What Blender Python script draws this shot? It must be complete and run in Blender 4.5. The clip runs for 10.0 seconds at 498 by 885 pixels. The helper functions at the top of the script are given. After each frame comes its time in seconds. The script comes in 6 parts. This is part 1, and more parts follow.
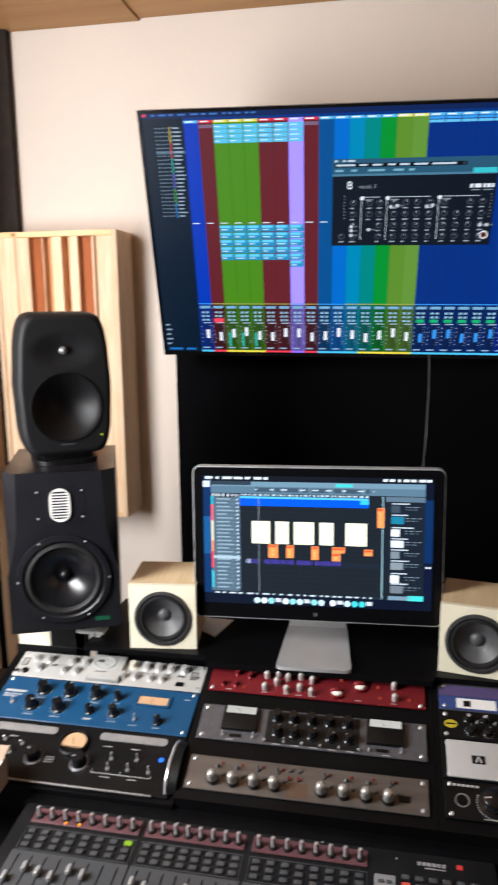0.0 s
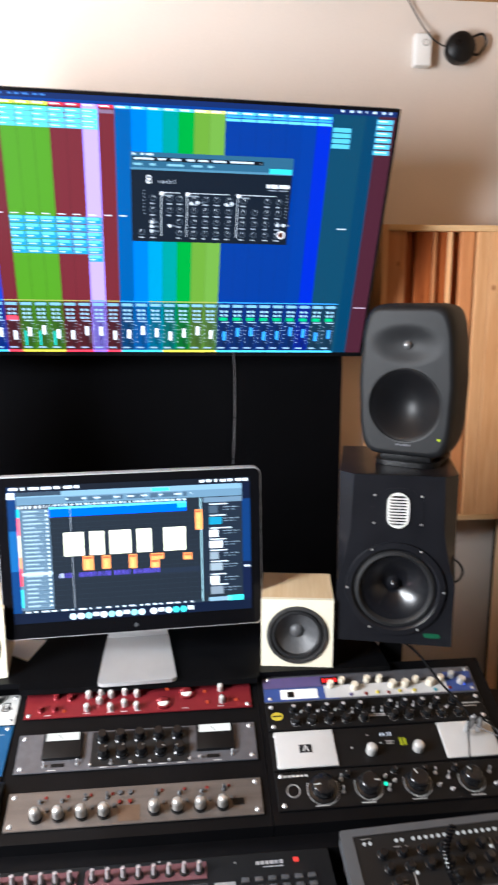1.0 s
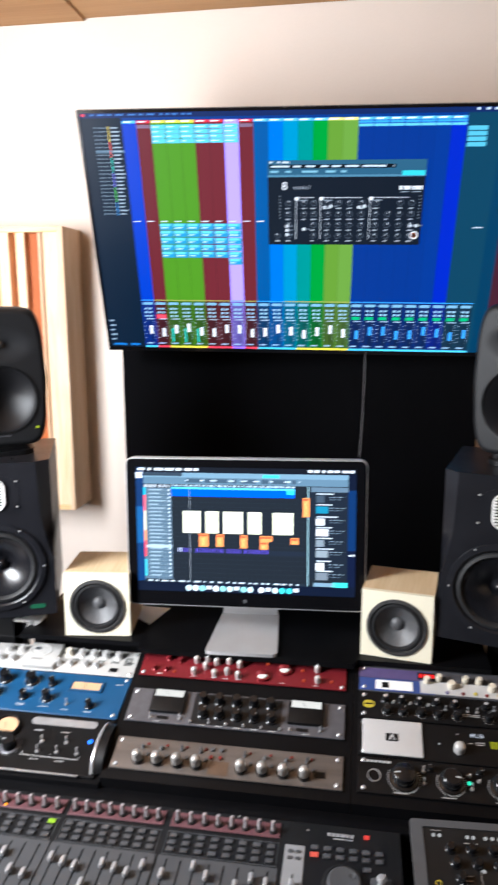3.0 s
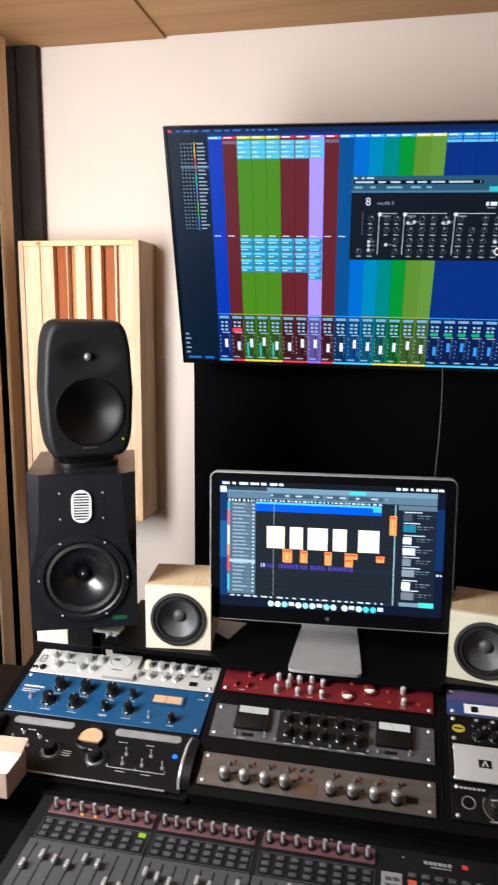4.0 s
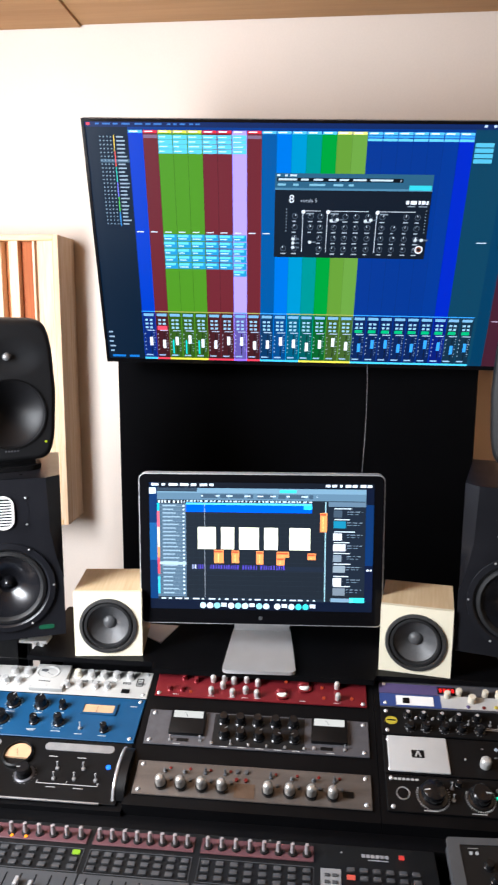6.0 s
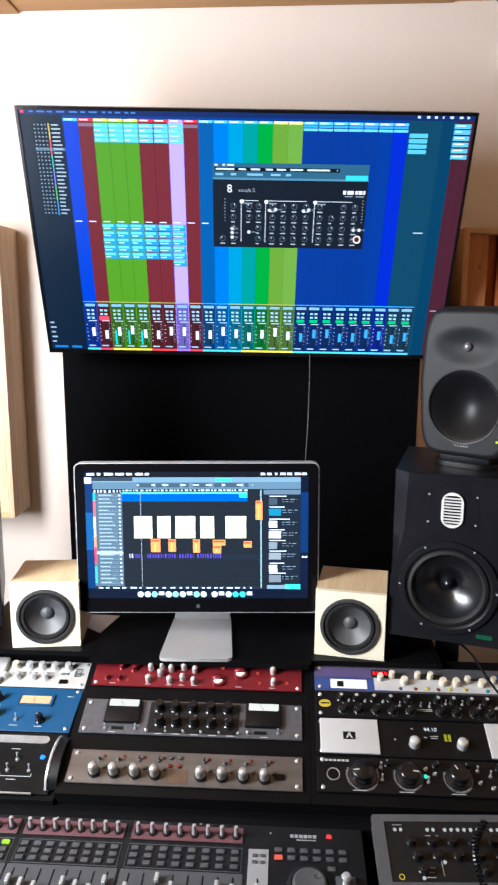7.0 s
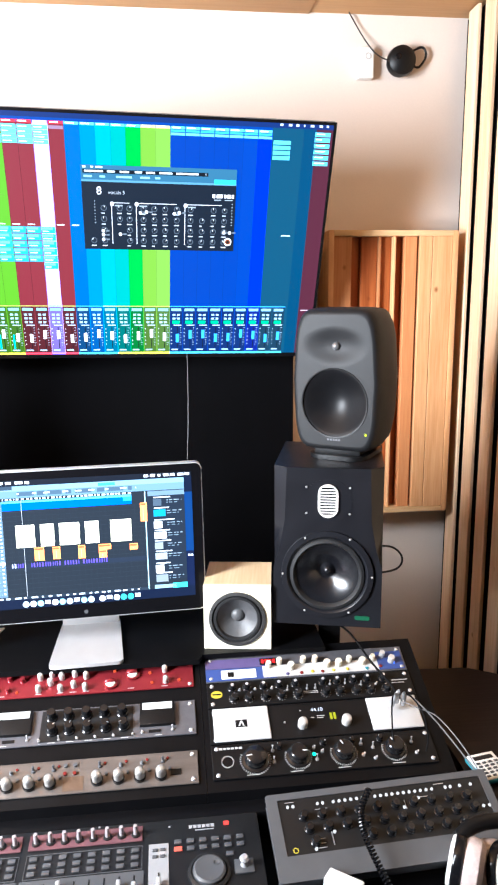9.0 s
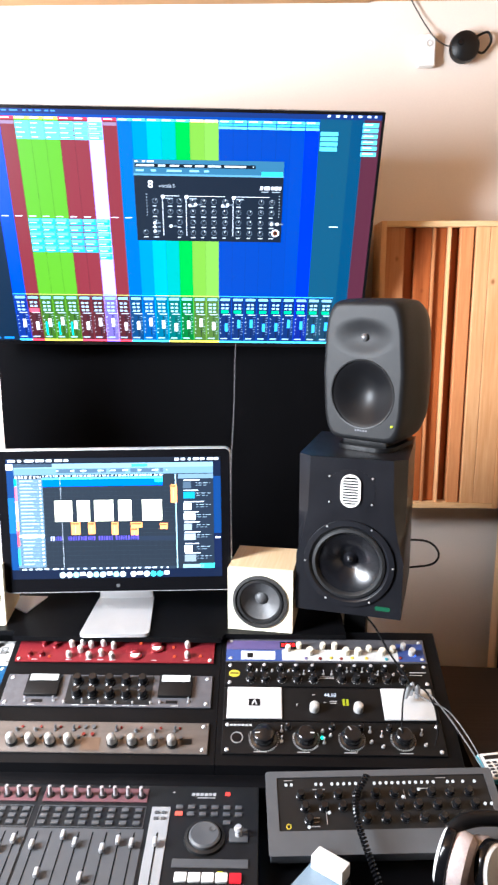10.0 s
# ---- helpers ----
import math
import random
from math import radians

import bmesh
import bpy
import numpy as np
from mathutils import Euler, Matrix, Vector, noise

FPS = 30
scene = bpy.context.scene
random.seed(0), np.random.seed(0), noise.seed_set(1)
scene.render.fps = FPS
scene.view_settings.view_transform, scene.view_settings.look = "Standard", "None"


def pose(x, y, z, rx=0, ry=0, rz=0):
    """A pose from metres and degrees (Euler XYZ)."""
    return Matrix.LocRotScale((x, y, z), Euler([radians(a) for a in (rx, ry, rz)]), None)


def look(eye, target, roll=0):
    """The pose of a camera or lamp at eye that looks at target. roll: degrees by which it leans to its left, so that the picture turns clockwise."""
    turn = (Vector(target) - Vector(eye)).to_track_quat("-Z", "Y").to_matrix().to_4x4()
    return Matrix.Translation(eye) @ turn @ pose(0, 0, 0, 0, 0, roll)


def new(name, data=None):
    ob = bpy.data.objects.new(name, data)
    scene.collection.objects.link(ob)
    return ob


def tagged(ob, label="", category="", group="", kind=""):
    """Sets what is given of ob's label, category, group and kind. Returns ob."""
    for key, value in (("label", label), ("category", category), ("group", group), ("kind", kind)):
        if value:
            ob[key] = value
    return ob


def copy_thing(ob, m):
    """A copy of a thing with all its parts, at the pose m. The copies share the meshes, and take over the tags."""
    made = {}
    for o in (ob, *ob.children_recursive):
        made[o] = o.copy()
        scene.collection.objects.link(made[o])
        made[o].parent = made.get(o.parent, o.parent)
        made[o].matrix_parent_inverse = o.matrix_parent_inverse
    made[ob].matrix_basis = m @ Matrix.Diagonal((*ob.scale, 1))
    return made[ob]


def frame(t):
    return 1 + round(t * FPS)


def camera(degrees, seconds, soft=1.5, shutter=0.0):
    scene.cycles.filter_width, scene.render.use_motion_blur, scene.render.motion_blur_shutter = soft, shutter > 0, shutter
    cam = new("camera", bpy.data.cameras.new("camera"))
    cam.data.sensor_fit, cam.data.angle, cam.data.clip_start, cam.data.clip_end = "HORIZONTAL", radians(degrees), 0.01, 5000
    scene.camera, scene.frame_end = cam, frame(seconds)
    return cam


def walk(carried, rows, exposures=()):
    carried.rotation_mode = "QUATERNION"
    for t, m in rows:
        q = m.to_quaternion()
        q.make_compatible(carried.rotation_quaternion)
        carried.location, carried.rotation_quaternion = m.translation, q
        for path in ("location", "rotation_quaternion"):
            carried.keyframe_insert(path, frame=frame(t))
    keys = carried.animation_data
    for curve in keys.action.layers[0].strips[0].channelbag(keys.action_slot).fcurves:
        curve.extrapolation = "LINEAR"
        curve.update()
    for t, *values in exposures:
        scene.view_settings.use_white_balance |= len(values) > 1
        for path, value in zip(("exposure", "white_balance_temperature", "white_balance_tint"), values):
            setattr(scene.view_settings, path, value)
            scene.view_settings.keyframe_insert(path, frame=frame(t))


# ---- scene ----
cam = camera(38.9, 10.0, soft=2.1, shutter=0.5)
PATH = [
    (0, (0.039, 0.138, 1.671), (-0.331, 2.068, 1.299), -0.5),
    (0.5, (0.012, 0.174, 1.666), (-0.084, 2.139, 1.308), 0.3),
    (1, (-0.003, 0.188, 1.674), (0.199, 2.141, 1.29), -0.0),
    (1.5, (-0.007, 0.188, 1.671), (0.344, 2.112, 1.255), -0.2),
    (2, (0.068, 0.167, 1.673), (0.29, 2.113, 1.271), 0.5),
    (2.5, (0.128, 0.133, 1.672), (0.087, 2.1, 1.317), 0.2),
    (3, (0.16, 0.103, 1.668), (-0.148, 2.043, 1.289), -0.1),
    (3.2, (0.159, 0.097, 1.667), (-0.221, 2.021, 1.271), -0.1),
    (4.3, (-0.025, 0.088, 1.678), (-0.423, 2.019, 1.343), 0.6),
    (4.5, (-0.05, 0.095, 1.679), (-0.376, 2.039, 1.339), 0.5),
    (5, (-0.099, 0.108, 1.666), (-0.333, 2.054, 1.269), -0.0),
    (5.5, (-0.059, 0.112, 1.666), (-0.252, 2.069, 1.301), 0.3),
    (6, (0.019, 0.108, 1.678), (-0.17, 2.067, 1.323), 0.4),
    (6.2, (0.043, 0.104, 1.668), (-0.135, 2.068, 1.334), 0.5),
    (7.3, (0.127, 0.105, 1.671), (0.045, 2.067, 1.288), 0.0),
    (7.5, (0.137, 0.106, 1.675), (0.081, 2.068, 1.292), -0.1),
    (8, (0.075, 0.112, 1.688), (0.215, 2.066, 1.282), 0.2),
    (8.5, (0.057, 0.095, 1.684), (0.328, 2.029, 1.251), -0.7),
    (9, (0.108, 0.072, 1.69), (0.332, 2.021, 1.3), -0.5),
    (9.5, (0.208, 0.05, 1.686), (0.3, 2.01, 1.294), 0.3),
    (10, (0.264, 0.023, 1.686), (0.223, 1.98, 1.275), -0.0),
]
EXPOSURES = [(0, -0.2, 6250, 9), (0.5, 0.17, 6100, 9), (1, 0.66, 5900, 8), (1.5, 1.3, 5750, 8), (2, 1.45, 5750, 8), (2.5, 0.95, 5750, 8), (3, 0.38, 5950, 9), (3.2, 0.27, 6000, 9), (4.3, -0.2, 6200, 9), (4.5, -0.2, 6200, 9), (5, -0.03, 6150, 9), (5.5, 0.1, 6050, 9), (6, 0.25, 5950, 9), (7.5, 0.7, 5850, 8), (8, 1.08, 5750, 8), (8.5, 1.42, 5750, 8), (9, 1.5, 5750, 8), (9.5, 1.5, 5750, 8), (10, 1.48, 5750, 8)]
walk(cam, [(t, look(eye, target, roll)) for t, eye, target, roll in PATH], EXPOSURES)

# ---- light ----
world = bpy.data.worlds.new("world")
scene.world = world
world.use_nodes = True
_n = world.node_tree.nodes
_sky = _n.new("ShaderNodeTexSky")
_sky.sky_type = "NISHITA"
_sky.sun_disc = False
_sky.sun_elevation, _sky.sun_rotation = radians(35), radians(200)
world.node_tree.links.new(_sky.outputs[0], _n["Background"].inputs[0])
_n["Background"].inputs[1].default_value = 0.1


def area_lamp(name, m, sx, sy, power, color):
    data = bpy.data.lights.new(name, "AREA")
    data.shape, data.size, data.size_y, data.energy, data.color = "RECTANGLE", sx, sy, power, color
    ob = new(name, data)
    ob.matrix_world = m
    return ob


# daylight lamp in an inferred, unseen tall window beside the camera, facing the screens
WINM = pose(-1.30, 0.80, 0, 0, 0, -45)
WIN = (-0.34, 0.34, 1.10, 2.50)
BACK = -2.9
area_lamp("window_daylight", WINM @ pose(0, -0.14, 1.80, 90, 0, 0), 0.56, 1.28, 76.0, (1.0, 0.985, 0.965))

# ---- materials ----
def srgb(r, g, b):
    return tuple((c / 255 / 12.92 if c / 255 < 0.04045 else ((c / 255 + 0.055) / 1.055) ** 2.4) for c in (r, g, b))


MATS = {}


def base_mat(name):
    m = bpy.data.materials.new(name)
    m.use_nodes = True
    MATS[name] = m
    return m, m.node_tree.nodes, m.node_tree.links, m.node_tree.nodes["Principled BSDF"]


def paint(name, color, rough=0.5, metal=0.0, scale=40.0, var=0.12, bump=0.05, fine=300.0, coat=0.0, stretch=(1, 1, 1), rand=0.0, spec=0.5, uneven=0.2):
    """A surface with broad stains, fine grain, uneven gloss and slight relief."""
    m, n, l, b = base_mat(name)
    co = n.new("ShaderNodeTexCoord")
    mp = n.new("ShaderNodeMapping")
    mp.inputs["Scale"].default_value = stretch
    l.new(co.outputs["Object"], mp.inputs[0])
    n1 = n.new("ShaderNodeTexNoise")
    n1.inputs["Scale"].default_value, n1.inputs["Detail"].default_value = scale, 5
    n2 = n.new("ShaderNodeTexNoise")
    n2.inputs["Scale"].default_value, n2.inputs["Detail"].default_value = fine, 3
    l.new(mp.outputs[0], n1.inputs[0]), l.new(mp.outputs[0], n2.inputs[0])
    r = n.new("ShaderNodeValToRGB")
    r.color_ramp.elements[0].position, r.color_ramp.elements[1].position = 0.3, 0.72
    r.color_ramp.elements[0].color = (*[max(0, c * (1 - var)) for c in color], 1)
    r.color_ramp.elements[1].color = (*[min(1, c * (1 + var)) for c in color], 1)
    ma = n.new("ShaderNodeMix")
    ma.data_type = "FLOAT"
    ma.inputs[0].default_value = 0.35
    l.new(n1.outputs[0], ma.inputs[2]), l.new(n2.outputs[0], ma.inputs[3])
    l.new(ma.outputs[0], r.inputs[0])
    if rand:
        oi = n.new("ShaderNodeObjectInfo")
        hs = n.new("ShaderNodeHueSaturation")
        mr = n.new("ShaderNodeMapRange")
        mr.inputs[3].default_value, mr.inputs[4].default_value = 1 - rand, 1 + rand
        l.new(oi.outputs["Random"], mr.inputs[0]), l.new(mr.outputs[0], hs.inputs["Value"])
        l.new(r.outputs[0], hs.inputs["Color"]), l.new(hs.outputs[0], b.inputs["Base Color"])
    else:
        l.new(r.outputs[0], b.inputs["Base Color"])
    rr = n.new("ShaderNodeMapRange")
    rr.inputs[3].default_value, rr.inputs[4].default_value = max(0.02, rough * (1 - uneven)), min(1, rough * (1 + uneven))
    l.new(n1.outputs[0], rr.inputs[0]), l.new(rr.outputs[0], b.inputs["Roughness"])
    b.inputs["Metallic"].default_value = metal
    b.inputs["Coat Weight"].default_value = coat
    b.inputs["Specular IOR Level"].default_value = spec
    if bump:
        bp = n.new("ShaderNodeBump")
        bp.inputs["Strength"].default_value, bp.inputs["Distance"].default_value = bump, 0.002
        l.new(n2.outputs[0], bp.inputs["Height"]), l.new(bp.outputs[0], b.inputs["Normal"])
    return m


def wood(name, light, dark, along="z", rough=0.5, rand=0.15, scale=1.0, knots=True):
    """Sawn or planed wood: long grain, darker year rings, scattered knots, every piece a little different."""
    m, n, l, b = base_mat(name)
    co, mp, oi = n.new("ShaderNodeTexCoord"), n.new("ShaderNodeMapping"), n.new("ShaderNodeObjectInfo")
    s = {"z": (22, 22, 1.1), "x": (1.1, 22, 22), "y": (22, 1.1, 22)}[along]
    mp.inputs["Scale"].default_value = tuple(v * scale for v in s)
    ad = n.new("ShaderNodeVectorMath")
    ad.operation = "MULTIPLY_ADD"
    ad.inputs[1].default_value = (1, 1, 1)
    cm = n.new("ShaderNodeCombineXYZ")
    mu = n.new("ShaderNodeMath")
    mu.operation = "MULTIPLY"
    mu.inputs[1].default_value = 37.0
    l.new(oi.outputs["Random"], mu.inputs[0])
    for k in range(3):
        l.new(mu.outputs[0], cm.inputs[k])
    l.new(co.outputs["Object"], ad.inputs[0]), l.new(cm.outputs[0], ad.inputs[2])
    l.new(ad.outputs[0], mp.inputs[0])
    n1, n2 = n.new("ShaderNodeTexNoise"), n.new("ShaderNodeTexNoise")
    n1.inputs["Scale"].default_value, n1.inputs["Detail"].default_value, n1.inputs["Distortion"].default_value = 1.6, 6, 0.8
    n2.inputs["Scale"].default_value, n2.inputs["Detail"].default_value = 9.0, 4
    l.new(mp.outputs[0], n1.inputs[0]), l.new(mp.outputs[0], n2.inputs[0])
    mx = n.new("ShaderNodeMix")
    mx.data_type = "FLOAT"
    mx.inputs[0].default_value = 0.4
    l.new(n1.outputs[0], mx.inputs[2]), l.new(n2.outputs[0], mx.inputs[3])
    r = n.new("ShaderNodeValToRGB")
    r.color_ramp.elements[0].position, r.color_ramp.elements[1].position = 0.36, 0.66
    r.color_ramp.elements[0].color, r.color_ramp.elements[1].color = (*dark, 1), (*light, 1)
    l.new(mx.outputs[0], r.inputs[0])
    col = r.outputs[0]
    if knots:
        vo = n.new("ShaderNodeTexVoronoi")
        vo.inputs["Scale"].default_value = 7.0
        mp2 = n.new("ShaderNodeMapping")
        mp2.inputs["Scale"].default_value = {"z": (1, 1, 0.7), "x": (0.7, 1, 1), "y": (1, 0.7, 1)}[along]
        l.new(ad.outputs[0], mp2.inputs[0]), l.new(mp2.outputs[0], vo.inputs[0])
        kr = n.new("ShaderNodeValToRGB")
        kr.color_ramp.elements[0].position, kr.color_ramp.elements[1].position = 0.020, 0.062
        kr.color_ramp.elements[0].color, kr.color_ramp.elements[1].color = (0.45, 0.32, 0.24, 1), (1, 1, 1, 1)
        l.new(vo.outputs["Distance"], kr.inputs[0])
        mk = n.new("ShaderNodeMix")
        mk.data_type, mk.blend_type = "RGBA", "MULTIPLY"
        mk.inputs[0].default_value = 1.0
        l.new(col, mk.inputs[6]), l.new(kr.outputs[0], mk.inputs[7])
        col = mk.outputs[2]
    hs, mr = n.new("ShaderNodeHueSaturation"), n.new("ShaderNodeMapRange")
    mr.inputs[3].default_value, mr.inputs[4].default_value = 1 - rand, 1 + rand
    l.new(oi.outputs["Random"], mr.inputs[0]), l.new(mr.outputs[0], hs.inputs["Value"])
    l.new(col, hs.inputs["Color"]), l.new(hs.outputs[0], b.inputs["Base Color"])
    b.inputs["Roughness"].default_value = rough
    b.inputs["Specular IOR Level"].default_value = 0.15
    bp = n.new("ShaderNodeBump")
    bp.inputs["Strength"].default_value, bp.inputs["Distance"].default_value = 0.25, 0.001
    l.new(n2.outputs[0], bp.inputs["Height"]), l.new(bp.outputs[0], b.inputs["Normal"])
    return m


GAIN = 1.27


def glow(rgb, strength=1.0):
    key = "glow_%d_%d_%d_%g" % (*rgb, strength * GAIN)
    if key in MATS:
        return MATS[key]
    m, n, l, b = base_mat(key)
    b.inputs["Base Color"].default_value = (0.004, 0.005, 0.006, 1)
    b.inputs["Specular IOR Level"].default_value = 0.08
    b.inputs["Roughness"].default_value = 0.35
    b.inputs["Emission Color"].default_value = (*srgb(*rgb), 1)
    b.inputs["Emission Strength"].default_value = strength * GAIN
    return m


WALL = paint("cream_plaster", (0.66, 0.576, 0.510), 0.85, scale=2.2, var=0.05, bump=0.12, fine=160)
# for the unseen rear walls: dark, so that less light bounces back
REARC = paint("dark_grey_felt", (0.22, 0.22, 0.225), 0.95, scale=5, var=0.15, bump=0.3, fine=600, spec=0.1)
FLOOR = wood("floor_oak", (0.26, 0.20, 0.15), (0.18, 0.13, 0.095), "y", 0.45)
CEIL = wood("ceiling_ply", (0.49, 0.285, 0.135), (0.41, 0.225, 0.10), "x", 0.6, 0.06, 0.5, knots=False)
PINE = wood("pale_pine", (0.80, 0.615, 0.45), (0.62, 0.40, 0.235), "z", 0.55, 0.14)
PINEX = wood("pale_pine_rail", (0.74, 0.54, 0.31), (0.60, 0.38, 0.18), "x", 0.55, 0.1)
DARKRED = wood("red_cedar", (0.39, 0.112, 0.030), (0.27, 0.066, 0.016), "z", 0.55, 0.16)
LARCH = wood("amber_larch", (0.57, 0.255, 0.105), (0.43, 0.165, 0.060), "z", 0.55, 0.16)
AMBER = wood("honey_pine", (0.77, 0.455, 0.23), (0.61, 0.31, 0.13), "z", 0.55, 0.14)
BATTEN = wood("batten_pine", (0.80, 0.595, 0.40), (0.66, 0.44, 0.26), "z", 0.5, 0.14)
BLACKFELT = paint("black_felt", (0.006, 0.006, 0.007), 0.95, var=0.3, bump=0.3, fine=900, spec=0.08)
DARKFELT = paint("dark_brown_felt", (0.035, 0.028, 0.025), 0.95, var=0.25, bump=0.3, fine=700, spec=0.08)
CLOTH = paint("black_cloth", (0.0020, 0.0020, 0.0026), 0.9, scale=6, var=0.4, bump=0.3, fine=1200, spec=0.04)
BLACK = paint("satin_black", (0.0042, 0.0042, 0.0048), 0.42, scale=12, var=0.3, bump=0.06, spec=0.24)
GLOSSB = paint("gloss_black", (0.005, 0.005, 0.006), 0.16, scale=10, var=0.2, bump=0.0, spec=0.25)
CABINET = paint("black_cabinet_lacquer", (0.0096, 0.0099, 0.0126), 0.30, scale=15, var=0.25, bump=0.08, fine=700, spec=0.35)
DESKTOP = wood("dark_desk_veneer", (0.011, 0.0065, 0.0055), (0.005, 0.0034, 0.003), "x", 0.36, 0.0, 0.6, knots=False)
DESKBLK = paint("desk_black_laminate", (0.0028, 0.0028, 0.0034), 0.42, scale=8, var=0.35, bump=0.08, fine=500, spec=0.12)
CHARCOAL = paint("charcoal_casting", (0.0095, 0.0098, 0.0110), 0.50, scale=30, var=0.06, bump=0.1, fine=900, spec=0.22, uneven=0.05)
CONE = paint("cone_black", (0.0065, 0.0066, 0.0085), 0.25, scale=20, var=0.1, bump=0.0, spec=0.62, uneven=0.0)
CONEG = paint("cone_grey_paper", (0.075, 0.075, 0.078), 0.46, scale=60, var=0.2, bump=0.3, fine=400)
MESHG = paint("dark_grille", (0.006, 0.006, 0.007), 0.40, scale=30, var=0.1, bump=0.0, spec=0.24, uneven=0.0)
RUBBER = paint("rubber_surround", (0.016, 0.016, 0.017), 0.5, var=0.2, bump=0.05, spec=0.3)
ALU = paint("brushed_aluminium", (0.60, 0.60, 0.61), 0.45, 0.55, scale=20, var=0.06, bump=0.05, fine=600)
SCREWM = paint("zinc_screw", (0.60, 0.60, 0.60), 0.3, 0.5, var=0.05, bump=0.0)
DOME = paint("silver_dome", (0.20, 0.20, 0.205), 0.24, 0.55, var=0.04, bump=0.0)
CHROME = paint("chrome", (0.78, 0.78, 0.80), 0.18, 0.6, var=0.05, bump=0.0)
STEEL = paint("worn_steel", (0.42, 0.42, 0.43), 0.38, 0.55, scale=40, var=0.15, bump=0.05)
CREAM = paint("cream_lacquer", (0.80, 0.745, 0.58), 0.45, scale=14, var=0.05, bump=0.05)
BIRCH = wood("birch_veneer", (0.70, 0.55, 0.35), (0.58, 0.42, 0.24), "y", 0.5, 0.04, knots=False)
WHITEP = paint("white_enamel", (0.44, 0.43, 0.41), 0.38, scale=30, var=0.05, bump=0.03)
WHITEPL = paint("white_plastic", (0.78, 0.77, 0.75), 0.4, scale=20, var=0.04, bump=0.03)
BLUEP = paint("blue_enamel", (0.008, 0.062, 0.155), 0.34, scale=25, var=0.1, bump=0.06)
REDP = paint("red_anodised", (0.20, 0.018, 0.025), 0.24, 0.4, scale=25, var=0.12, bump=0.04)
GREYP = paint("grey_hammertone", (0.105, 0.105, 0.118), 0.36, 0.35, scale=60, var=0.2, bump=0.15, fine=500)
GOLDP = paint("bronze_grey_panel", (0.135, 0.118, 0.108), 0.38, 0.45, scale=14, var=0.38, bump=0.1, fine=700, stretch=(0.25, 3, 3))
PURPLE = paint("violet_print", (0.085, 0.065, 0.17), 0.4, var=0.12, bump=0.02)
NAVY = paint("navy_print", (0.03, 0.06, 0.22), 0.4, var=0.12, bump=0.02)
KNOBB = paint("black_bakelite", (0.008, 0.008, 0.009), 0.20, var=0.2, bump=0.0, spec=0.45)
KNOBS = paint("brushed_nickel", (0.56, 0.545, 0.52), 0.36, 0.7, var=0.06, bump=0.0)
KNOBC = paint("cream_knob", (0.68, 0.62, 0.50), 0.4, var=0.05, bump=0.0)
KNOBW = paint("silver_knob", (0.56, 0.55, 0.535), 0.24, 0.3, var=0.06, bump=0.0)
INKW = paint("white_ink", (0.46, 0.46, 0.46), 0.6, var=0.03, bump=0.0)
INKY = paint("yellow_ink", (0.48, 0.39, 0.03), 0.5, var=0.05, bump=0.0)
INKG = paint("green_badge", (0.008, 0.085, 0.04), 0.4, var=0.05, bump=0.0)
INKR = paint("red_lens", (0.15, 0.012, 0.012), 0.25, var=0.05, bump=0.0)
GREYFR = paint("grey_powder_coat", (0.072, 0.075, 0.082), 0.48, scale=30, var=0.08, bump=0.12, fine=900)
SURF = paint("control_surface_grey", (0.062, 0.065, 0.071), 0.42, scale=20, var=0.08, bump=0.08, fine=900)
SURFD = paint("control_surface_dark", (0.0085, 0.009, 0.010), 0.40, scale=20, var=0.12, bump=0.08, fine=900, spec=0.35)
MAUVE = paint("mauve_strip", (0.12, 0.050, 0.058), 0.42, scale=30, var=0.1, bump=0.03)
BTN = paint("grey_key", (0.072, 0.073, 0.078), 0.22, var=0.06, bump=0.02, rand=0.12)
FADER = paint("fader_cap_grey", (0.46, 0.46, 0.47), 0.28, 0.35, var=0.06, bump=0.02)
MASTER = paint("pale_grey_panel", (0.26, 0.265, 0.275), 0.4, scale=20, var=0.08, bump=0.05)
ENCAP = paint("pale_encoder_cap", (0.40, 0.36, 0.37), 0.3, 0.2, var=0.06, bump=0.0)
CARD = paint("kraft_card", (0.50, 0.36, 0.27), 0.8, scale=12, var=0.07, bump=0.1, fine=400)
PAPER = paint("white_paper", (0.82, 0.82, 0.81), 0.8, var=0.03, bump=0.05)
DIALIV = paint("ivory_dial", (0.56, 0.35, 0.20), 0.5, var=0.05, bump=0.0)
DIALW = paint("white_dial", (0.80, 0.78, 0.73), 0.45, var=0.04, bump=0.0)
FRAMEG = paint("grey_driver_frame", (0.036, 0.035, 0.035), 0.45, var=0.12, bump=0.05)
RUBBERB = paint("dull_black_rubber", (0.004, 0.004, 0.0045), 0.75, var=0.1, bump=0.0, spec=0.1)
CABLE = paint("black_cable", (0.012, 0.012, 0.012), 0.45, var=0.1, bump=0.0)
CABLEG = paint("grey_cable", (0.14, 0.14, 0.15), 0.45, var=0.1, bump=0.0)
COPPER = paint("dull_copper", (0.13, 0.085, 0.058), 0.4, 0.4, var=0.2)
SILVERW = paint("pale_silver_plate", (0.52, 0.52, 0.52), 0.42, 0.1, scale=20, var=0.04, bump=0.03)
TEAL = paint("teal_plastic", (0.02, 0.20, 0.26), 0.35, var=0.05, bump=0.0)
PALEBL = paint("pale_blue_plastic", (0.20, 0.27, 0.34), 0.3, var=0.08, bump=0.0)
PADW = paint("worn_white_leatherette", (0.50, 0.41, 0.39), 0.5, scale=60, var=0.2, bump=0.3, fine=250)
